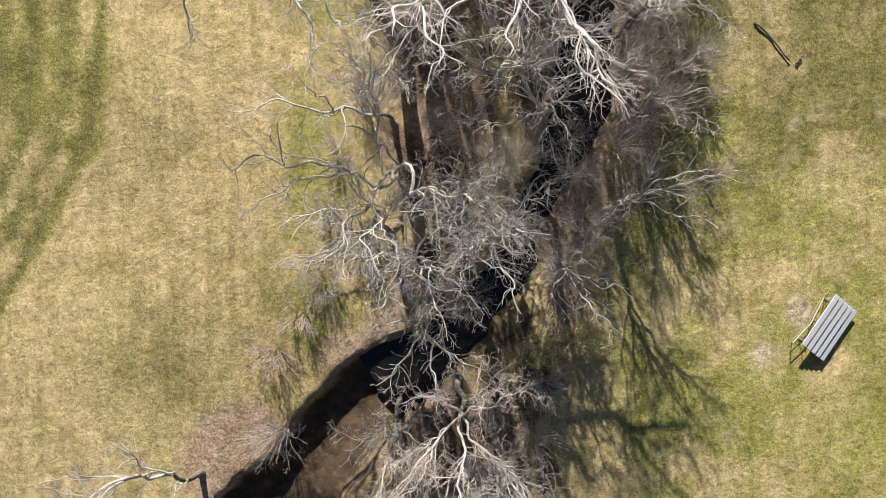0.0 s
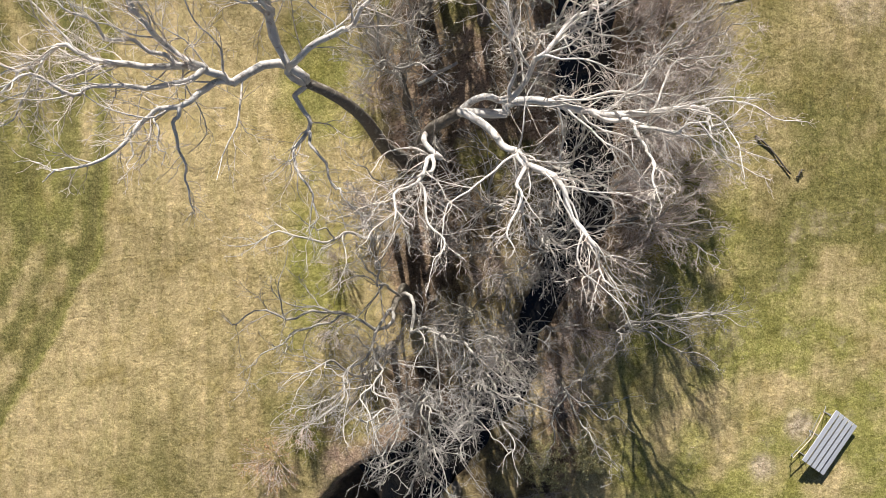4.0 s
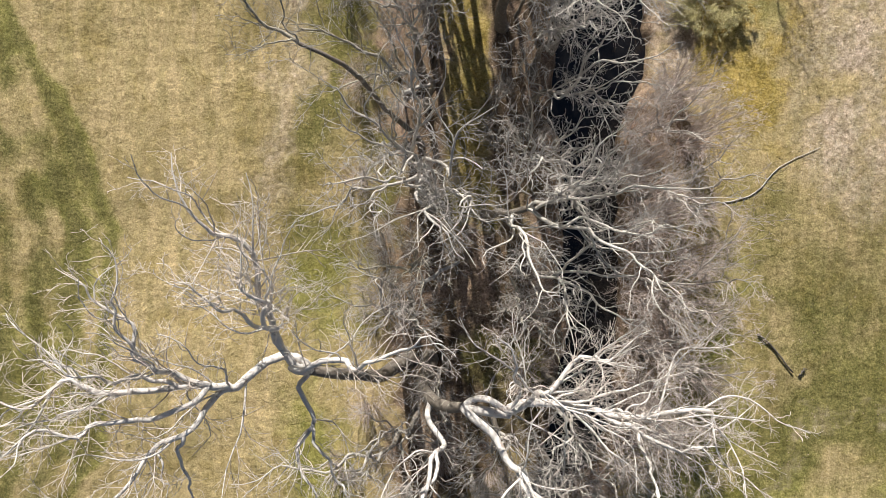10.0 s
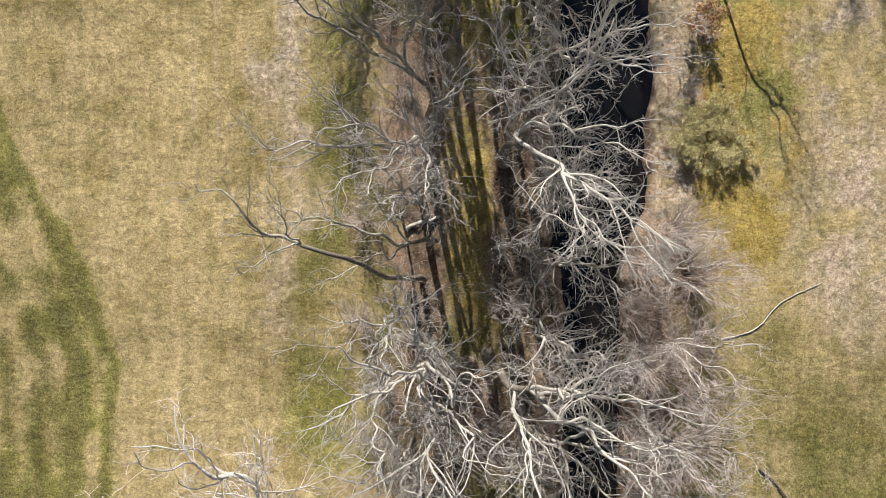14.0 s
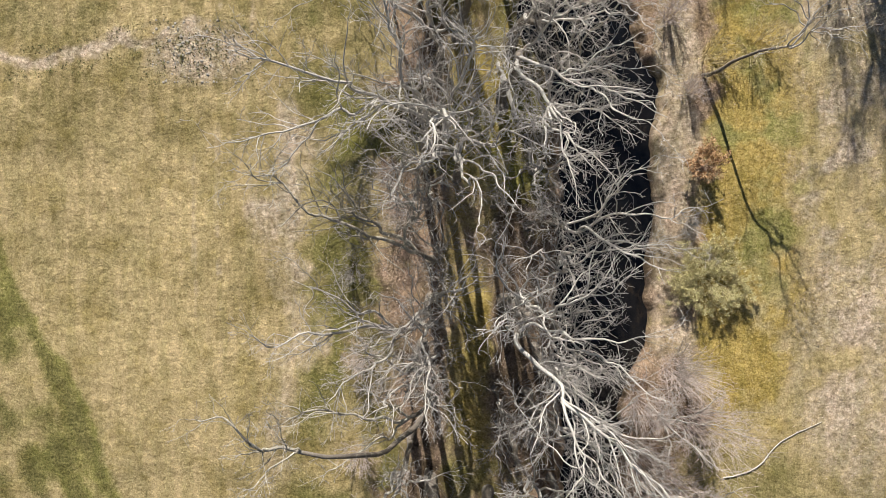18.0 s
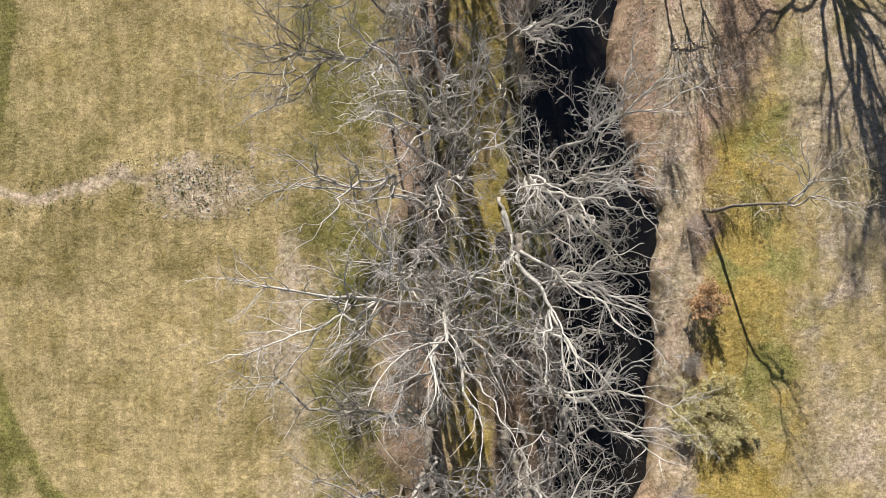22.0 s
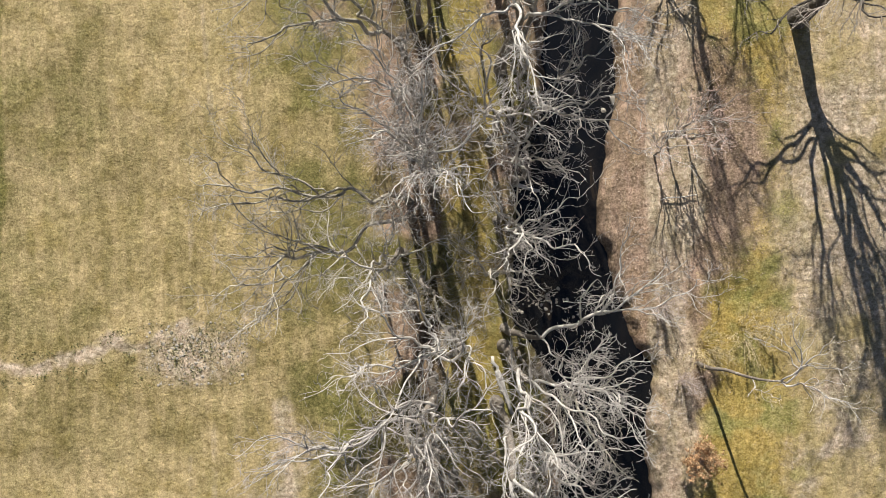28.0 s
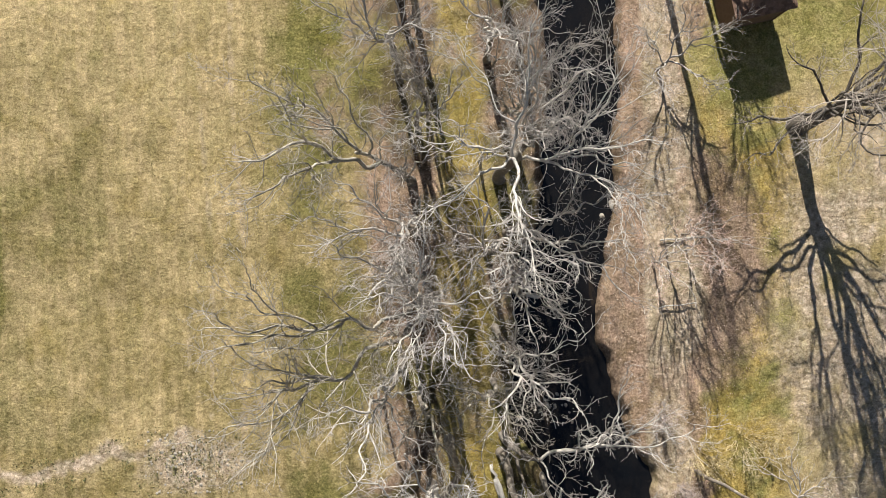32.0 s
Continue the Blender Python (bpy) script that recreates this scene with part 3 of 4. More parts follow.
    P4, R4 = sprout(P3, R3, int(total(P3) * n4), 0.5, 2, 0.3, lift, 42, 0.1, r, 0.32)
    pieces = [tubes(P2[rest], R2[rest], 3), tubes(P3, R3, 3), tubes(P4, R4, 3)]
    if not parts:
        pieces.append(tubes(PF[:, ::3], RF[:, ::3], 4))
    v, f = join(pieces)
    tagged(mesh_object("crown", v, f, twig, thing), kind="stuff")
    return thing


tree("tall sycamore with smooth white limbs spreading over dry grass", "sycamore", 11, (-2.6, 14.2), 0.50, (-4.2, 2.0, 13.5), 0, 6.0,
     [(180, 12.6, 18.5), (112, 10.4, 20.0), (273, 7.4, 15.0), (21, 7.0, 20.5), (211, 10.8, 19.0), (192, 11.4, 19.5), (148, 9.8, 20.0), (167, 9.0, 20.0), (233, 8.2, 15.0), (293, 7.6, 14.5),
      (128, 6.0, 20.5), (96, 6.4, 21.0), (135, 9.0, 20.5), (222, 7.0, 17.5)], parts=84)
tree("tall sycamore with white crooked limbs spreading over the creek", "sycamore", 12, (-1.3, 14.2), 0.50, (2.0, 0.4, 14.2), 0, 5.0,
     [(2, 13.6, 15.0), (308, 10.4, 19.0), (31, 8.6, 19.0), (244, 6.4, 18.0), (348, 11.8, 17.0), (11, 8.6, 18.0), (285, 7.2, 19.0), (330, 9.0, 18.5), (70, 4.6, 18.5), (20, 11.0, 17.0), (262, 7.6, 18.0)], parts=84)
tree("bare grey tree with long limbs over straw grass", "grey", 13, (-2.9, 5.0), 0.34, (-0.1, -0.6, 8.0), 6, 7.0,
     [(179, 8.5, 12.0), (201, 8.0, 12.5), (236, 7.1, 13.0), (270, 6.9, 15.0), (335, 7.7, 13.0), (301, 8.7, 13.5), (157, 5.4, 10.0)])
tree("small dark tree with a low crooked limb", "grey", 14, (-3.3, 8.9), 0.22, (-0.9, -0.1, 3.6), 1, 3.0,
     [(184, 8.6, 7.5), (160, 5.1, 9.0), (121, 2.6, 11.0)])
tree("bare tree with a dense pinkish-grey twiggy crown beside the creek", "twiggy", 15, (1.0, -9.2), 0.26, (0.0, -0.4, 8.0), 9, 5.0,
     [(320, 5.2, 13.0), (214, 4.2, 13.5), (39, 4.5, 12.0), (137, 5.2, 11.5), (276, 4.9, 14.5), (270, 0.4, 15.5)])
tree("bare grey creekside tree with a fan of fine twigs", "grey", 16, (-1.2, -4.2), 0.20, (0.2, -0.8, 6.5), 2, 3.0,
     [(220, 3.9, 10.0), (326, 4.2, 10.5), (286, 3.6, 11.0), (158, 3.8, 10.0)])
tree("low bare tree with a pale rounded twiggy crown", "pale", 17, (8.0, -0.6), 0.20, (0.0, -0.6, 3.4), 3, 3.0,
     [(333, 3.9, 7.0), (303, 4.5, 7.2), (186, 3.0, 6.5), (239, 3.5, 6.8), (65, 3.5, 7.0), (6, 4.0, 6.8)])
tree("thin bare tree beside the green lawn", "thin", 18, (12.1, 2.5), 0.22, (-0.3, 0.6, 4.2), 4, 3.4,
     [(29, 3.9, 9.2), (15, 5.6, 8.5), (336, 4.6, 8.0), (78, 3.5, 9.0), (150, 1.4, 8.5)])
tree("bare dark tree leaning over dry grass at the creek bend", "grey", 19, (-17.3, -16.2), 0.24, (-0.5, 1.3, 3.4), 2, 3.0,
     [(186, 6.2, 6.0), (194, 8.9, 6.5), (132, 4.5, 6.5), (216, 5.2, 6.0)])
tree("bare grey tree in the creekside row", "grey", 20, (-1.3, 25.3), 0.36, (0.1, 0.5, 13.0), 3, 4.0,
     [(143, 4.5, 21.0), (87, 4.2, 21.5), (30, 3.4, 21.0), (191, 4.4, 18.0), (203, 6.3, 16.0), (293, 4.3, 21.5), (332, 3.8, 21.0), (244, 3.7, 20.0)])
tree("dark bare tree with one long stem leaning over the field", "dark", 21, (-1.8, 29.6), 0.20, (-5.4, 2.4, 14.5), 0, 3.0,
     [(146, 4.6, 17.5), (100, 2.4, 17.0), (205, 3.0, 16.5), (172, 3.2, 16.5)])
tree("dark bare tree reaching towards the field", "dark", 55, (-1.4, 32.4), 0.22, (-1.0, -0.2, 9.0), 1, 3.0,
     [(165, 6.5, 13.0), (210, 5.0, 12.5), (120, 4.0, 13.5)])
tree("bare tree with pale limbs in the creekside row", "pale", 22, (2.8, 24.4), 0.34, (1.4, 0.0, 11.0), 3, 4.0,
     [(7, 6.6, 17.5), (324, 6.7, 18.5), (46, 4.3, 18.5), (344, 6.9, 17.5), (274, 4.1, 18.0)])
tree("bare tree with pale limbs in the creekside row", "pale", 23, (3.9, 38.2), 0.38, (-0.7, -0.6, 13.0), 3, 4.0,
     [(313, 7.9, 19.5), (302, 8.4, 18.8), (2, 6.4, 15.5), (338, 6.5, 18.0), (279, 6.2, 19.0), (105, 4.6, 18.0), (49, 5.2, 18.0)])
tree("bare grey tree in the creekside row", "grey", 24, (-1.4, 38.3), 0.30, (0.1, -0.3, 8.0), 3, 4.0,
     [(189, 5.4, 14.0), (184, 8.9, 13.0), (218, 6.0, 14.5), (162, 7.1, 13.0), (274, 4.0, 16.0), (45, 3.5, 15.0)])
tree("bare dark-barked tree leaning towards the field", "dark", 25, (-1.3, 41.0), 0.26, (-0.7, 0.6, 9.0), 2, 4.0,
     [(139, 6.0, 15.0), (155, 9.4, 14.5), (159, 3.6, 15.5), (90, 4.9, 16.0)])
tree("bare tree with pale limbs in the creekside row", "pale", 26, (-1.0, 48.6), 0.32, (-0.3, 0.1, 11.0), 3, 4.0,
     [(171, 8.4, 18.0), (194, 10.2, 16.0), (210, 8.6, 15.5), (125, 5.5, 19.5), (268, 3.7, 20.5), (44, 3.7, 19.0)])
tree("bare grey tree in the creekside row", "grey", 27, (0.4, 46.8), 0.26, (-0.2, 0.1, 11.5), 3, 3.5,
     [(344, 4.0, 18.5), (278, 4.4, 18.8), (220, 4.8, 18.0), (307, 4.6, 19.0), (172, 4.4, 17.0)])
tree("bare tree with pale limbs in the creekside row", "pale", 28, (3.5, 51.9), 0.36, (-0.3, -0.5, 13.0), 4, 4.5,
     [(301, 8.1, 16.0), (333, 7.5, 15.0), (320, 7.6, 17.0), (40, 5.0, 16.5), (274, 5.4, 18.5), (4, 5.4, 15.5), (349, 7.1, 14.5), (285, 7.9, 17.0)])
tree("bare tree with pale limbs in the creekside row", "pale", 29, (4.1, 55.9), 0.34, (0.7, -0.8, 8.0), 4, 4.5,
     [(12, 5.1, 13.0), (332, 4.5, 13.5), (354, 6.4, 13.0), (302, 3.4, 14.5), (215, 2.9, 17.5), (46, 4.9, 13.0), (22, 6.7, 12.5), (330, 6.2, 13.5)])
tree("pale bare tree leaning out over the dark creek", "pale", 30, (4.2, 57.2), 0.27, (1.9, 0.0, 5.2), 3, 4.0,
     [(38, 7.8, 10.5), (60, 7.8, 11.5), (24, 9.0, 11.0), (52, 5.1, 11.5)])
tree("bare grey tree in the creekside row", "grey", 31, (-0.9, 53.8), 0.30, (-0.7, -0.2, 11.0), 3, 4.0,
     [(162, 6.2, 18.5), (182, 6.6, 18.0), (204, 5.4, 19.0), (113, 4.1, 18.0), (35, 3.9, 17.5)])
tree("bare tree with pale limbs in the creekside row", "pale", 32, (0.4, 57.0), 0.30, (-0.7, 0.4, 11.0), 4, 4.0,
     [(181, 4.9, 16.5), (137, 5.3, 16.5), (105, 4.8, 17.5), (54, 3.2, 17.0), (222, 4.3, 17.0), (113, 1.3, 19.0)])
tree("bare dark-barked tree leaning towards the field", "dark", 33, (-2.2, 65.2), 0.27, (-1.0, -0.4, 5.0), 2, 3.0,
     [(205, 10.8, 10.0), (220, 10.2, 10.0), (193, 9.5, 9.5), (220, 8.7, 12.0)])
tree("bare dark-barked tree leaning towards the field", "dark", 34, (-2.4, 66.4), 0.26, (-1.0, 0.0, 5.5), 2, 3.0,
     [(177, 10.1, 11.0), (160, 9.1, 11.5), (147, 8.4, 12.0), (188, 9.7, 11.0)])
tree("bare tree with pale limbs in the creekside row", "pale", 35, (-0.8, 67.4), 0.27, (0.0, 0.3, 10.0), 4, 3.5,
     [(166, 3.3, 15.5), (10, 3.5, 15.5), (238, 3.2, 15.5), (309, 3.2, 15.8), (93, 3.3, 16.0), (79, 0.5, 17.0)])
tree("bare tree with a wide pale crown over the creek", "pale", 36, (4.3, 75.6), 0.36, (-0.5, -0.4, 12.5), 13, 8.0,
     [(275, 6.4, 17.0), (184, 3.2, 15.8), (211, 5.8, 14.5), (2, 7.0, 15.0), (39, 7.0, 16.0), (339, 7.7, 14.0), (83, 6.4, 17.0), (315, 6.5, 16.0), (23, 7.3, 15.0), (351, 7.9, 13.0), (40, 8.9, 15.0), (65, 8.6, 16.0), (315, 8.2, 14.0)])
tree("bare dark-barked tree leaning towards the field", "dark", 37, (-2.0, 75.6), 0.28, (-1.4, 0.3, 7.5), 3, 4.0,
     [(188, 6.5, 15.0), (149, 6.1, 15.5), (116, 5.1, 12.0), (206, 7.6, 14.0), (224, 3.6, 13.0)])
tree("bare grey tree in the creekside row", "grey", 38, (-1.7, 71.8), 0.26, (-0.3, 0.2, 9.0), 3, 3.5,
     [(197, 4.7, 14.5), (145, 3.9, 14.5), (285, 3.1, 15.0), (174, 5.6, 13.5), (23, 3.0, 14.0)])
tree("low twiggy bare tree on the leaf-strewn bank", "sparse", 39, (15.8, 83.2), 0.15, (0.0, 0.0, 1.4), 6, 4.0,
     [(28, 4.2, 4.2), (323, 4.0, 3.8), (228, 3.6, 3.8), (147, 3.3, 4.0), (78, 4.2, 4.4), (358, 4.4, 3.8), (103, 4.6, 4.4), (265, 3.8, 3.6)])
tree("old bare tree with a thick leaning trunk and a broken top", "old", 40, (25.6, 79.0), 0.66, (0.2, 0.3, 4.2), 4, 6.0,
     [(77, 3.4, 19.0), (209, 7.3, 4.8), (20, 5.5, 17.0), (330, 4.6, 4.6), (168, 3.6, 17.0), (300, 3.4, 15.0), (350, 7.5, 13.0), (225, 4.0, 12.0), (95, 6.6, 8.0), (60, 7.0, 9.5), (143, 5.6, 6.5), (189, 8.2, 6.0), (5, 2.5, 20.0), (10, 6.0, 8.0), (345, 5.0, 6.5), (118, 2.4, 18.0)])
tree("small leaning tree with golden twigs above dry grass", "straw", 41, (18.0, 54.4), 0.14, (2.6, 0.0, 6.2), 1, 2.6,
     [(355, 1.8, 10.5), (95, 4.4, 8.0), (60, 3.6, 8.5), (130, 4.0, 6.8), (340, 2.4, 9.0), (110, 3.6, 7.4), (30, 3.0, 9.4), (200, 2.4, 6.4)])
tree("twiggy pinkish-grey tree in the bank thicket", "twiggy", 42, (13.2, 10.2), 0.17, (0.4, -0.2, 3.6), 5, 3.0,
     [(347, 3.7, 7.4), (52, 3.1, 8.2), (317, 4.1, 7.0), (217, 2.0, 7.8), (129, 3.2, 8.0)])
tree("twiggy pinkish-grey tree in the bank thicket", "twiggy", 43, (12.8, 15.6), 0.20, (0.4, 0.0, 4.5), 6, 3.5,
     [(354, 4.1, 9.6), (53, 4.3, 10.3), (317, 4.7, 9.0), (236, 2.5, 9.6), (153, 3.0, 9.5)])
tree("twiggy pinkish-grey tree in the bank thicket", "twiggy", 44, (13.0, 20.2), 0.20, (0.2, -0.2, 4.5), 6, 3.5,
     [(11, 4.1, 10.2), (313, 3.5, 10.6), (50, 5.0, 10.0), (145, 2.4, 9.6)])
tree("twiggy pinkish-grey tree in the bank thicket", "twiggy", 45, (13.6, 25.8), 0.20, (0.4, 0.0, 4.2), 6, 3.4,
     [(6, 4.2, 9.0), (332, 3.8, 9.4), (52, 3.6, 9.6), (158, 2.2, 9.2), (266, 2.6, 9.8)])
tree("twiggy pinkish-grey tree in the bank thicket", "twiggy", 46, (14.2, 30.6), 0.17, (0.2, -0.2, 3.0), 6, 3.0,
     [(9, 3.6, 6.8), (52, 3.6, 6.8), (322, 3.3, 7.0), (150, 2.8, 6.8), (232, 2.3, 7.2)])
tree("bare tree with pale limbs in the creekside row", "pale", 47, (5.2, 20.6), 0.26, (0.8, 0.2, 8.0), 4, 4.0,
     [(9, 5.3, 13.0), (328, 4.9, 13.5), (43, 4.7, 13.5), (279, 3.6, 14.0)])
tree("bare grey tree in the creekside row", "grey", 48, (5.4, 31.6), 0.26, (0.8, -0.2, 8.0), 4, 4.0,
     [(12, 5.7, 13.0), (333, 4.9, 13.0), (47, 4.4, 13.5), (352, 5.5, 12.0)])
tree("bare tree with pale limbs in the creekside row", "pale", 49, (5.6, 43.4), 0.28, (0.8, -0.2, 8.0), 4, 4.0,
     [(6, 6.2, 12.5), (333, 5.6, 13.0), (40, 5.0, 13.0), (349, 6.5, 12.0)])
tree("bare grey tree in the creekside row", "grey", 50, (4.8, 71.8), 0.24, (0.8, -0.2, 7.0), 4, 3.5,
     [(347, 5.1, 12.0), (28, 4.3, 12.5), (320, 6.0, 12.0), (295, 3.8, 12.5)])


for k, (x, y, tall) in enumerate(((16.1, 70.6, 5.6), (17.4, 71.4, 5.2), (15.2, 69.4, 4.6))):
    tree("young bare tree with a soft rosy-brown twiggy crown", "rosy", 51 + k, (x, y), 0.09, (0.0, 0.1, tall * 0.3), 3, 2.2,
         [(a + 17 * k, 2.4, tall * (0.8 + 0.1 * (a % 3))) for a in (10, 70, 130, 200, 260, 320)])


# ---- saplings and brush in the creek strip ----
def sapling(seed, tall):
    r = np.random.default_rng(seed)
    limbs = [(r.uniform(0, 360), r.uniform(0.8, 2.4), tall * r.uniform(0.75, 1.0)) for k in range(5)]
    return tree("slender bare sapling rising from leaf litter", "sapling", seed, (0.0, 0.0), 0.07 + tall * 0.006,
                (r.uniform(-0.4, 0.4), r.uniform(-0.4, 0.4), tall * 0.45), 1, 2.0, limbs, "sapling", "saplings under the trees", 0)


def scatter(made, spots, seed):
    """The first of each kind goes to the first spots, copies to the rest."""
    r = random.Random(seed)
    for k, (x, y) in enumerate(spots):
        m = pose(x, y, float(height(x, y)) - 0.05, 0, 0, r.uniform(0, 360))
        if k < len(made):
            made[k].matrix_basis = m
        else:
            copy_thing(made[k % len(made)], m)


def row_tree(kind, seed, tall, spread):
    """A plain tree of the row, to be turned and copied."""
    r = np.random.default_rng(seed)
    limbs = [(a * 60 + r.uniform(-20, 20), spread * r.uniform(0.5, 1.0), tall * r.uniform(0.72, 1.0)) for a in range(6)]
    return tree(DENSE[kind], kind, seed, (0.0, 0.0), 0.10 + tall * 0.009, (r.uniform(-0.8, 0.8), r.uniform(-0.8, 0.8), tall * 0.5),
                2, spread * 0.8, limbs, parts=14)


DENSE = {"grey": "bare grey tree standing close among its neighbours", "dark": "dark bare tree standing close among its neighbours",
         "pale": "bare tree with a light twiggy crown in the row"}
WEST = ((-3.6, 1.2), (1.2, 4.4), (-0.6, -1.6), (3.6, -13.4), (-2.2, 10.6), (-2.6, 18.2), (-1.4, 21.4), (-2.6, 28.8), (-2.0, 35.2), (-1.6, 44.8), (-2.6, 51.2), (-1.6, 60.8), (-2.8, 62.8),
        (-2.4, 69.8), (-1.4, 79.2), (-2.6, 82.8), (-1.2, 86.6), (-2.8, 90.6))
EAST = ((2.0, 0.4), (4.4, 3.4), (6.6, 8.4), (-3.2, -11.0), (7.0, 13.6), (7.2, 25.6), (7.4, 36.4), (7.2, 41.0), (7.0, 54.0), (5.2, 67.6), (5.6, 77.4), (6.2, 82.0), (3.4, 10.2), (5.2, 17.6), (4.4, 28.4), (6.0, 34.8), (5.8, 47.4), (6.4, 49.6), (3.6, 61.2), (3.8, 65.0),
        (16.2, 90.6), (18.6, 92.4), (3.4, 70.4), (4.6, 79.8), (3.6, 84.2), (5.0, 88.6))
ROW = [row_tree("grey", 301, 14, 4.6), row_tree("dark", 302, 11, 4.0), row_tree("pale", 303, 15, 4.4), row_tree("grey", 304, 16.5, 4.6), row_tree("grey", 305, 12, 4.5)]

r = random.Random(3)
spots = []
for k in range(34):
    y = -14 + k * 3.05 + r.uniform(-1, 1)
    x = r.choice((-4.0, -2.6, -1.4, -0.4, 3.6, 4.6, 5.8)) + r.uniform(-0.7, 0.7)
    if y < 8:
        x = r.uniform(-5, 3) + (3 if y > -4 else 0)
    if float(creek_distance(x, y)) > 0.6:
        spots.append((x, y))
scatter(ROW, WEST + EAST, 6)
scatter([sapling(71, 8.0), sapling(72, 10.5), sapling(73, 6.5), sapling(74, 12.0)], spots, 4)
def leaf_quads(centres, size, r, flat=0.4):
    """Small bent leaves at the centres: a quad each, folded a little along its rib."""
    n = len(centres)
    a = r.uniform(0, 2 * np.pi, n)
    nrm = unit(np.stack([r.normal(size=n) * flat, r.normal(size=n) * flat, np.ones(n)], -1))
    u = unit(np.cross(nrm, np.stack([np.cos(a), np.sin(a), 0 * a], -1)))
    v = np.cross(nrm, u)
    s = (size * r.uniform(0.6, 1.3, n))[:, None]
    p = np.stack([centres - u * s, centres - v * s * 0.55 + nrm * s * 0.25, centres + u * s, centres + v * s * 0.55 + nrm * s * 0.25], 1)
    i = np.arange(n)[:, None] * 4
    return p.reshape(-1, 3), i + np.arange(4)


def shrub(label, kind, seed, spot, wide, tall, stems, leaves=0, leaf_mat=None, leaf_size=0.06, category="shrub"):
    """A many-stemmed bush, with or without leaves."""
    r = np.random.default_rng(seed)
    thing = tagged(new("shrub"), label, category, "shrubs by the creek")
    thing.location = (*spot, float(height(*spot)))
    a, d = r.uniform(0, 2 * np.pi, stems), np.sqrt(r.random(stems)) * wide
    foot = np.stack([np.cos(a) * d * 0.3, np.sin(a) * d * 0.3, np.full(stems, -0.1)], -1)
    tip = np.stack([np.cos(a) * d, np.sin(a) * d, tall * (1.05 - 0.45 * (d / wide) ** 2) * r.uniform(0.7, 1.05, stems)], -1)
    t = np.linspace(0, 1, 7)[None, :, None]
    P1 = foot[:, None] * (1 - t) + tip[:, None] * t + (r.normal(size=(stems, 7, 3)) * 0.06 * tall * t * (1 - t) * 2)
    P1[:, :, :2] = foot[:, None, :2] + (tip - foot)[:, None, :2] * t ** 1.5
    R1 = np.linspace(0.022, 0.008, 7)[None] * np.ones((stems, 1)) * (0.6 + 0.12 * tall)
    for line, rad in zip(P1, R1):
        v, f = tubes(line[None], rad[None], 5)
        mesh_object("stem", v, f, TWIG[kind], thing, smooth=True)
    P2, R2 = sprout(P1, R1, stems * 6, 0.46, 5, 0.22, 0.3, 42, 0.15, r, 0.3)
    P3, R3 = sprout(P2, R2, stems * 12, 0.62, 2, 0.3, 0.25, 44, 0.1, r, 0.25)
    v, f = join([tubes(P2, R2, 3), tubes(P3, R3, 3)])
    tagged(mesh_object("crown", v, f, TWIG[kind], thing), kind="stuff")
    if leaves:
        pick = r.integers(0, len(P3), leaves)
        c = P3[pick, 0] + (P3[pick, -1] - P3[pick, 0]) * r.random((leaves, 1)) + r.normal(size=(leaves, 3)) * 0.08
        v, f = leaf_quads(c, leaf_size, r, 0.8)
        tagged(mesh_object("foliage", v, f, leaf_mat, thing), kind="stuff")
    return thing


shrub("broad olive-green leafy shrub on the creek bank", "gold", 201, (18.3, 40.0), 3.7, 1.5, 80, 30000, BUSH_LEAF, 0.042)
shrub("low olive-green leafy shrub beside the lawn", "gold", 202, (7.4, -6.6), 2.6, 2.2, 28, 6000, BUSH_LEAF, 0.05)
shrub("olive-green leafy shrub under a bare tree", "gold", 203, (9.9, -6.3), 1.9, 1.9, 20, 3500, BUSH_LEAF, 0.05)
shrub("sapling bush holding dry orange-brown leaves", "gold", 204, (17.6, 47.9), 1.7, 2.9, 20, 2600, RUSSET, 0.07)
shrub("brush with a few russet leaves at the creek bend", "twiggy", 205, (-12.2, -7.2), 2.6, 2.8, 26, 800, RUSSET, 0.06)
shrub("bare pinkish brush at the creek bend", "twiggy", 206, (-10.2, -4.6), 2.2, 2.6, 22, 200, RUSSET, 0.05)
shrub("bare arching brush above the eroded bank", "pale", 207, (-11.6, -13.2), 2.8, 3.4, 24)
shrub("golden dry brush on the bank", "gold", 208, (18.2, 55.6), 2.2, 2.2, 26, 500, DRY_BLADE, 0.07)
shrub("golden dry brush beside a small tree", "gold", 209, (21.6, 56.6), 2.4, 2.4, 24, 300, DRY_BLADE, 0.07)
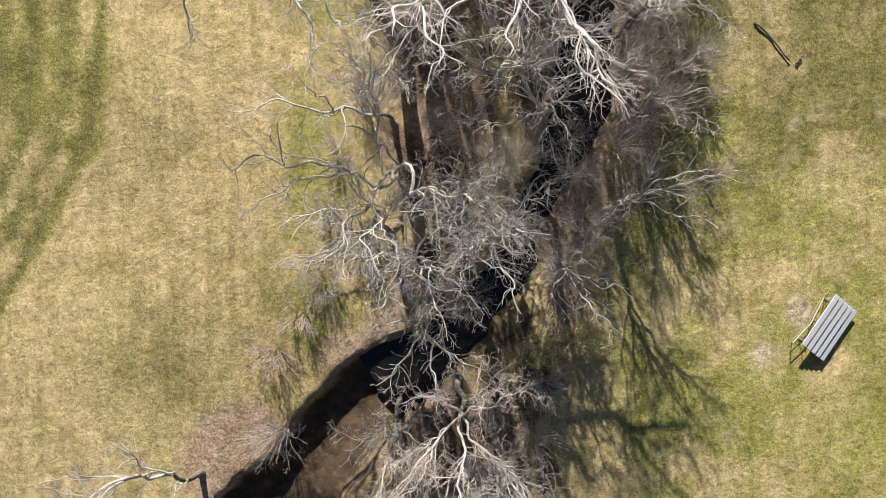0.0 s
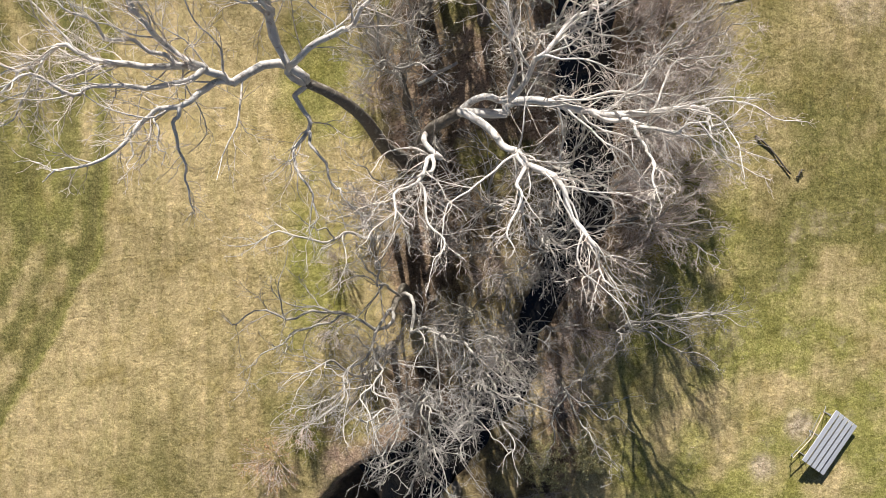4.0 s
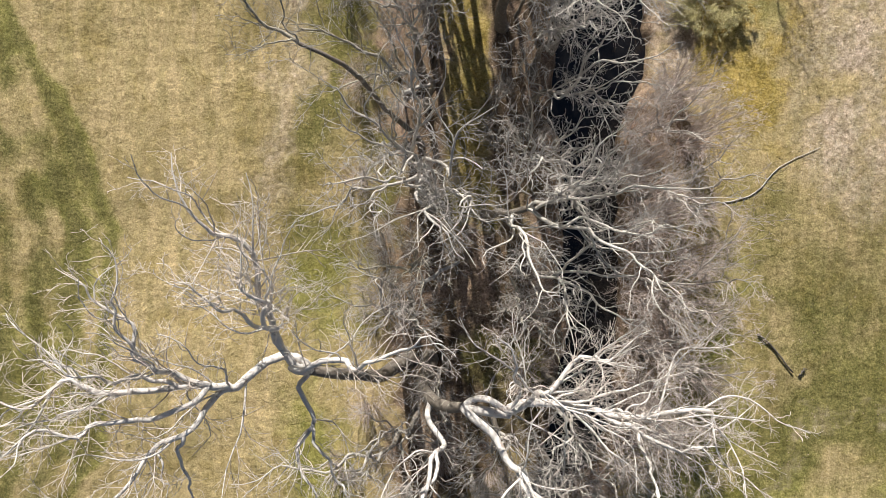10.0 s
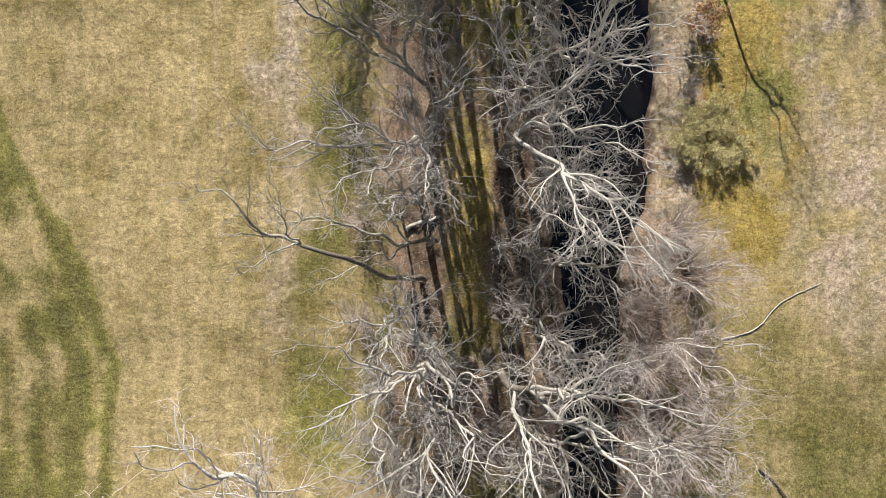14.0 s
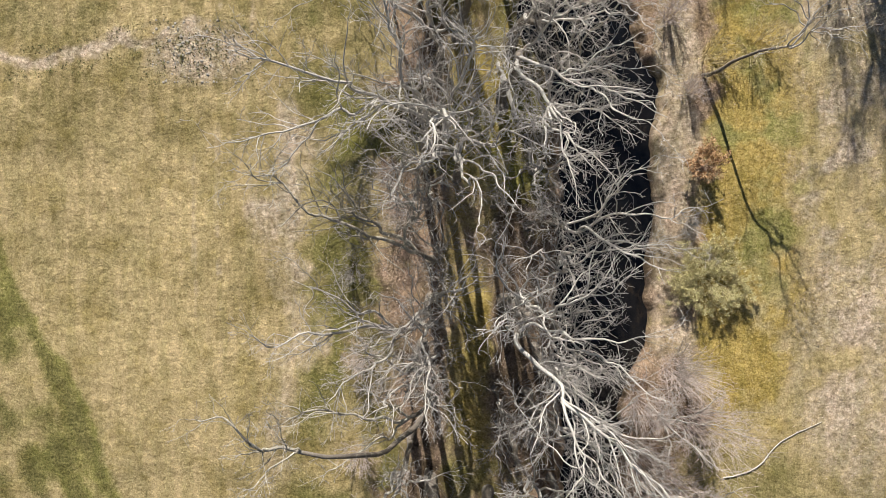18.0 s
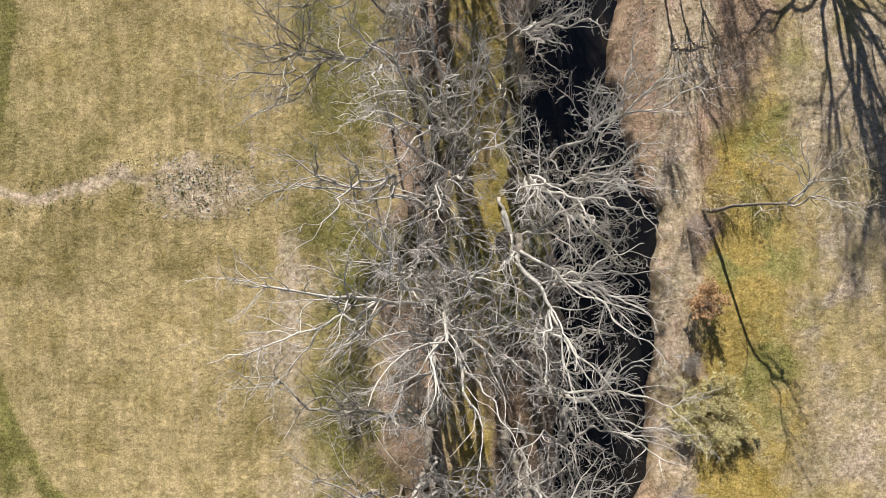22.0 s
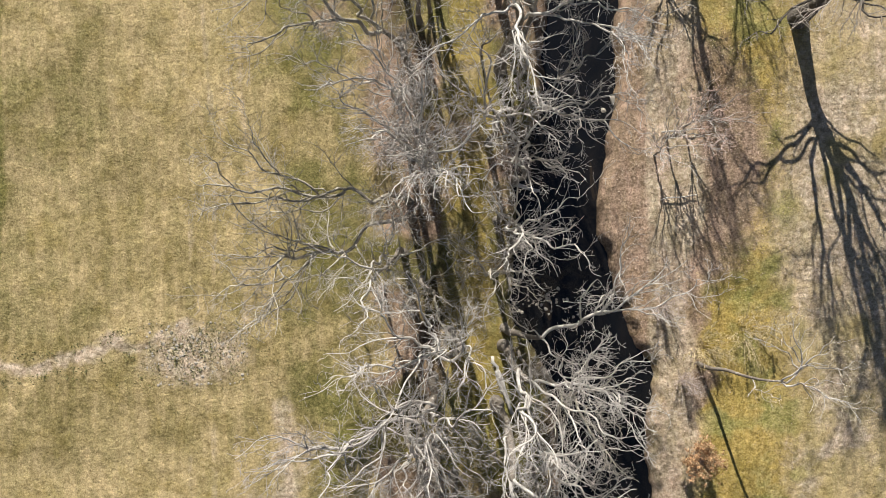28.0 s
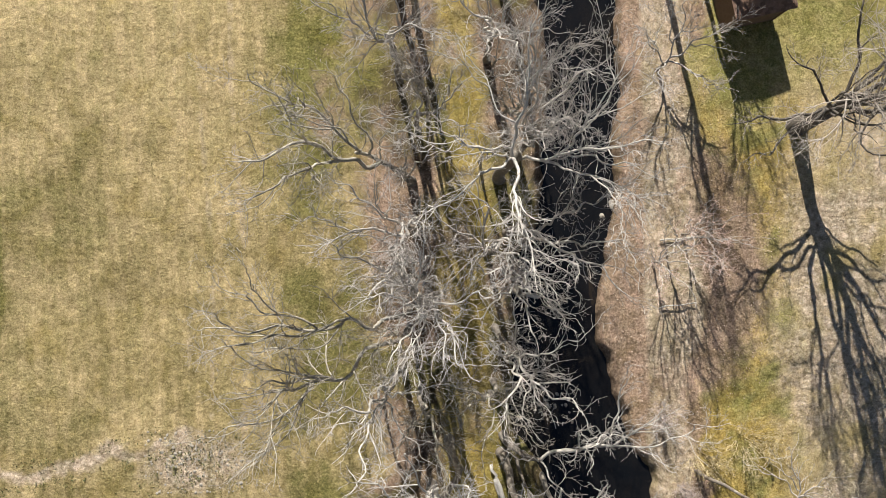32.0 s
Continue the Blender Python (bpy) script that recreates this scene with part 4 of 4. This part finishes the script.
BRUSH = ((16.4, 33.8, 2.0, 3.0), (17.0, 53.0, 1.4, 2.0),
         (15.6, 58.6, 1.6, 2.4), (16.8, 43.6, 1.2, 1.6),
         (-1.6, -14.6, 2.4, 3.6), (-3.6, -17.6, 2.4, 3.4), (3.4, -10.8, 2.6, 3.2), (6.4, -13.4, 2.6, 3.0), (4.6, -16.0, 2.4, 3.0),
         (-5.2, 0.8, 2.2, 3.0), (-5.6, 11.0, 2.2, 3.4), (-4.8, 18.8, 2.2, 3.2), (-4.4, 22.4, 2.0, 3.4), (5.6, 13.6, 2.4, 3.8), (5.6, 19.4, 2.4, 4.0),
         (5.8, 30.0, 2.2, 3.6), (6.2, 44.0, 1.8, 2.6), (-3.4, 43.8, 1.8, 2.8), (5.4, 63.6, 1.6, 2.6), (5.0, 68.8, 1.6, 2.6), (-4.2, 69.8, 1.8, 2.8), (-8.6, -2.4, 2.2, 2.6), (-8.0, 2.6, 2.0, 2.6), (-7.4, 6.8, 2.0, 2.4), (0.4, 2.6, 2.4, 4.2), (3.2, 6.2, 2.2, 4.4), (-0.6, 8.2, 2.2, 4.0),
         (-1.8, -2.6, 2.0, 3.6), (2.2, -15.2, 2.4, 3.6), (7.2, -9.8, 2.2, 3.2), (9.4, 8.0, 1.8, 3.6), (-6.4, 27.0, 1.8, 2.6), (-6.2, 34.0, 1.8, 2.6), (-7.0, 40.5, 1.8, 2.4),
         (3.4, 1.2, 2.6, 4.4), (8.2, -1.2, 2.4, 3.8), (5.4, 6.4, 2.6, 4.6), (10.0, 2.2, 2.4, 4.0), (9.6, 5.4, 2.4, 4.4), (1.8, -3.6, 2.4, 4.0))
for k in range(14):                       # the thicket on the far bank
    y = 7.5 + k * 1.95
    x = (13.6, 15.9, 12.9, 17.0)[k % 4] - (1.0 if y < 11 else 0.0)
    shrub("tall dense thicket of pinkish-brown stems on the creek bank", "twiggy", 260 + k, (x, y + (k % 3) * 0.5), 2.5, 5.4 + 1.2 * (k % 3), 34)
for k, (x, y, wide, tall) in enumerate(BRUSH):
    shrub("bare pinkish-grey brush over leaf litter", "twiggy" if k % 3 else "thin", 220 + k, (x, y), wide, tall, int(18 + wide * 8))


# ---- bleachers on the lawn ----
def bleachers():
    thing = tagged(new("bleachers"), "five-plank aluminium bleachers with a bent back rail on grass", "bleachers")
    z = float(height(27.3, -5.5))
    thing.matrix_basis = pose(27.25, -5.55, z, 0, 0, 55.7)
    steps = ((0.98, 1.05), (0.49, 0.90), (0.0, 0.75), (-0.49, 0.60), (-0.98, 0.45))
    for y, h in steps:
        part("plank", box(bmesh.new(), (4.25, 0.335, 0.05), pose(0, y, h), 0.012), ALUMINIUM, thing)
    for x in (-1.7, 0, 1.7):
        for y, h in steps:
            part("leg", box(bmesh.new(), (0.05, 0.05, h - 0.03), pose(x, y, (h - 0.03) / 2 - 0.02)), STEEL, thing)
        part("stringer", bar(bmesh.new(), (x, -1.05, 0.37), (x, 1.05, 0.98), 0.03), STEEL, thing)
        part("ground_rail", box(bmesh.new(), (0.06, 2.3, 0.05), pose(x, 0, 0.03)), STEEL, thing)
    ends = ((-2.1, 1.28), (0.0, 1.20), (2.1, 1.18))
    tops = [(-2.35, 1.66, 0.95), (-0.45, 1.40, 0.98), (1.45, 1.62, 0.9)]
    for (x, y), top in zip(ends, tops):
        part("rail_post", bar(bmesh.new(), (x, y, 0.0), top, 0.025), STEEL, thing)
    for a, b in zip(tops, tops[1:]):
        part("back_rail", bar(bmesh.new(), a, b, 0.032), PINE, thing, "pale bent back rail")
        part("mid_rail", bar(bmesh.new(), (a[0], a[1] - 0.1, a[2] - 0.45), (b[0], b[1] - 0.1, b[2] - 0.45), 0.02), STEEL, thing)


bleachers()


# ---- pavilion ----
def pavilion():
    thing = tagged(new("pavilion"), "small square brown timber pavilion with a hipped shingle roof", "pavilion")
    thing.matrix_basis = pose(21.85, 88.05, float(height(21.85, 88.05)), 0, 0, 11.6)
    half, eave, peak = 2.1, 2.75, 4.0
    for a in range(4):
        turn = pose(0, 0, 0, 0, 0, 90 * a)
        part("post", box(bmesh.new(), (0.16, 0.16, eave), turn @ pose(half - 0.25, half - 0.25, eave / 2), 0.015), TIMBER, thing)
        # added planking that blocks the sun, so eave and ground shadow join
        part("wall", box(bmesh.new(), (2 * half - 0.66, 0.06, eave - 0.24), turn @ pose(0, half - 0.25, (eave - 0.24) / 2)), TIMBER, thing, "dark brown planking added to close the shade under the eaves")
        part("beam", box(bmesh.new(), (2 * half - 0.3, 0.12, 0.22), turn @ pose(0, half - 0.25, eave - 0.12)), TIMBER, thing)
        bm = bmesh.new()
        v = [bm.verts.new(turn @ Vector(c)) for c in ((-half, -half, eave), (half, -half, eave), (0, 0, peak), (-half, -half, eave - 0.1), (half, -half, eave - 0.1), (0, 0, peak - 0.1))]
        for f in ((0, 1, 2), (5, 4, 3), (3, 4, 1, 0)):
            bm.faces.new([v[i] for i in f])
        roof = part("roof_slope", bm, SHINGLE, thing)
        rows = 11
        slope = math.atan2(peak - eave, half)
        for k in range(rows):
            s = (k + 0.5) / rows
            w = half * 2 * (1 - s)
            count = max(1, int(w / 0.36))
            for c in range(count):
                x = -w / 2 + (c + 0.5) * w / count
                m = turn @ pose(x, -half * (1 - s), eave + (peak - eave) * s + 0.02, math.degrees(slope) - 3, 0, 0)
                ob = new("shingle", SHINGLE_MESHES[k % 2])
                ob.parent, ob.matrix_basis = roof, m @ Matrix.Diagonal((w / count * 0.96, 0.30, 1, 1))
    part("floor_slab", box(bmesh.new(), (3.6, 3.6, 0.16), pose(0, 0, 0.05), 0.02), TIMBER, thing)


SHINGLE_MESHES = []
for k in range(2):
    me = bpy.data.meshes.new("shingle")
    bm = box(bmesh.new(), (1, 1, 0.016 + 0.008 * k), pose(0, 0, 0))
    bm.to_mesh(me)
    bm.free()
    me.materials.append(SHINGLE)
    SHINGLE_MESHES.append(me)
pavilion()


# ---- stones, logs, litter ----
def stone_mesh(seed):
    r = random.Random(seed)
    bm = bmesh.new()
    bmesh.ops.create_icosphere(bm, subdivisions=1, radius=0.5)
    for v in bm.verts:
        v.co = Vector((v.co.x * r.uniform(0.75, 1.2), v.co.y * r.uniform(0.7, 1.15), v.co.z * r.uniform(0.35, 0.6)))
    me = bpy.data.meshes.new("stone")
    bm.to_mesh(me)
    bm.free()
    me.materials.append(STONE)
    return me


STONES = [stone_mesh(k) for k in range(6)]


def stone(x, y, z, size, r, parent=None):
    ob = new("stone", STONES[r.randrange(6)])
    ob.matrix_basis = pose(x, y, z, r.uniform(-15, 15), r.uniform(-15, 15), r.uniform(0, 360)) @ Matrix.Scale(size, 4)
    ob.parent = parent
    return ob


r = random.Random(8)
apron = tagged(new("stone_apron"), "patch of pale loose stones in dry grass", "stones")
for k in range(280):
    x, y = r.gauss(-18.0, 1.9), r.gauss(55.8, 1.15)
    x, y = min(max(x, -21.4), -14.2), min(max(y, 53.6), 58)
    size = r.uniform(0.06, 0.16) + 0.22 * r.random() ** 4
    stone(x, y, float(height(x, y)) - size * 0.06, size, r, apron)
riffle = tagged(new("riffle_stones"), "low line of pale stones across the creek", "stones")
for k in range(46):
    x, y = r.uniform(5.0, 9.6), r.gauss(58.7, 0.45)
    stone(x, y, -1.06, r.uniform(0.12, 0.4), r, riffle)
tagged(stone(12.75, 73.7, -1.0, 0.9, r), "pale boulder lying in dark creek water", "boulder")
tagged(stone(11.9, 72.9, -1.0, 0.45, r), "small pale rock in the creek", "rock")


def log(label, a, b, girth, seed, kind="grey"):
    r = np.random.default_rng(seed)
    p = np.linspace(0, 1, 9)[:, None]
    line = np.array(a) * (1 - p) + np.array(b) * p + r.normal(size=(9, 3)) * 0.05
    R = girth * np.linspace(1, 0.6, 9)
    R[0], R[-1] = 0.01, 0.01
    line[0], line[-1] = line[1], line[-2]
    v, f = tubes(line[None], R[None], 10)
    ob = mesh_object("log", v, f, BARK[kind], smooth=True)
    return tagged(ob, label, "log", "fallen logs")


log("pale fallen log lying across the creek bank", (4.9, 67.6, -0.35), (7.4, 66.9, -0.75), 0.17, 1, "pale")
log("pale fallen log against a trunk", (3.6, 54.6, 0.15), (4.8, 50.6, 0.25), 0.2, 2, "pale")
log("bleached log on leaf litter", (3.3, 55.6, 0.12), (3.9, 52.4, 0.15), 0.13, 3, "pale")
log("grey fallen trunk among brush", (-3.6, 33.2, 0.15), (-0.2, 34.4, 0.2), 0.16, 4)
log("grey fallen log under the trees", (-2.4, 19.4, 0.15), (1.4, 21.6, 0.2), 0.17, 5)
# these two dark pieces stand in for a hooked shadow with no known caster
log("long dark streak of shadow on the green lawn, laid as a log", (21.9, 16.8, 0.05), (25.2, 13.1, 0.03), 0.08, 8, "old")
log("short hooked end of the shadow streak, laid as a log", (25.15, 13.1, 0.03), (25.8, 13.9, 0.04), 0.07, 9, "old")
log("weathered branch lying on the lawn", (15.2, 70.9, 0.12), (19.4, 71.2, 0.15), 0.06, 6, "pale")
log("bare pole lying on leaf litter", (15.2, 66.1, 0.12), (18.6, 66.6, 0.15), 0.05, 7, "pale")


def fallen_branch(label, a, b, seed):
    """A dead branch on the ground with a few broken side twigs."""
    r = np.random.default_rng(seed)
    a, b = np.array(a), np.array(b)
    thing = tagged(new("fallen_branch"), label, "branch")
    line = wander(a[None], unit(b - a)[None], np.array([np.linalg.norm(b - a)]), 14, 0.16, unit(b - a) * 0.22, r)
    line[0, :, 2] = height(line[0, :, 0], line[0, :, 1]) + 0.06
    R = np.linspace(0.05, 0.016, 14)[None]
    v, f = tubes(line, R, 7)
    mesh_object("stem", v, f, BARK["pale"], thing, smooth=True)
    P, R2 = sprout(line, R, 9, 0.16, 6, 0.2, 0.1, 50, 0.1, r, 0.7, 0.012)
    for k in range(len(P)):
        P[k, :, 2] = np.maximum(P[k, :, 2], height(P[k, :, 0], P[k, :, 1]) + 0.02)
        v, f = tubes(P[k:k + 1], R2[k:k + 1], 5)
        mesh_object("twig", v, f, TWIG["twiggy"], thing, smooth=True)


fallen_branch("long pale dead branch lying across dry grass", (19.6, 25.6, 0.1), (28.3, 26.4, 0.1), 31)


def loose_cover():
    """Dry leaves on the ground and tufts of dead grass, thick where the ground is covered by them."""
    r = np.random.default_rng(77)
    n = 150000
    x, y = r.uniform(-17, 34, n), r.uniform(-20, 92, n)
    g, l, o, b, m, w = covers(x, y)
    keep = r.random(n) < np.clip(l * 0.75 + b * 0.35 * (x > 10), 0, 1) * (creek_distance(x, y) > 0.2)
    x, y = x[keep][:60000], y[keep][:60000]
    c = np.stack([x, y, height(x, y) + r.uniform(0.02, 0.09, len(x))], -1)
    v, f = leaf_quads(c, 0.052, r, 0.6)
    tagged(mesh_object("leaf_litter", v, f, DRY_LEAF), "dry fallen leaves strewn under the trees", "leaves", kind="stuff")
    n = 260000
    x, y = r.uniform(-34, 34, n), r.uniform(-20, 92, n)
    g, l, o, b, m, w = covers(x, y)
    keep = r.random(n) < np.clip(0.05 + 0.4 * o + 0.12 * (clumps(x, y, 4) > 0.05) - 0.6 * g - l * 0.3 - b * 0.2 - m, 0, 1)
    x, y = x[keep][:40000], y[keep][:40000]
    base = np.stack([x, y, height(x, y) - 0.02], -1)
    a = r.uniform(0, 2 * np.pi, len(x))
    w = np.stack([np.cos(a), np.sin(a), 0 * a], -1) * r.uniform(0.02, 0.05, (len(x), 1))
    lean = np.stack([r.normal(size=len(x)) * 0.09, r.normal(size=len(x)) * 0.09, r.uniform(0.03, 0.13, len(x))], -1)
    v = np.stack([base - w, base + w, base + lean], 1).reshape(-1, 3)
    tagged(mesh_object("grass_tufts", v, np.arange(len(v)).reshape(-1, 3), DRY_BLADE), "tufts of dry winter grass", "grass", kind="stuff")


loose_cover()


def weeds():
    """Low dark weeds among the stones and along the worn strip."""
    r = np.random.default_rng(91)
    n = 1500
    x, y = r.normal(-18.2, 2.3, n), r.normal(55.6, 1.4, n)
    x[: n // 3] = r.uniform(-32, -20, n // 3)
    y[: n // 3] = table(x[: n // 3], ((-45, 53.0), (-32.3, 54.7), (-27, 55.4), (-21.5, 57.0), (-18, 57.0))) + r.choice((-1.0, 1.0), n // 3) * r.normal(0.9, 0.25, n // 3)
    keep = clumps(x, y, 1.6) > -0.02
    c = np.stack([x, y, height(x, y) + r.uniform(0.02, 0.10, n)], -1)[keep]
    v, f = leaf_quads(c, 0.07, r, 0.9)
    tagged(mesh_object("weeds", v, f, WEED), "low dark green weeds among pale stones", "weeds", kind="stuff")


WEED = leaf_material("weed_leaves", (0.05, 0.06, 0.02), (0.12, 0.125, 0.04), (0.24, 0.22, 0.09))
weeds()
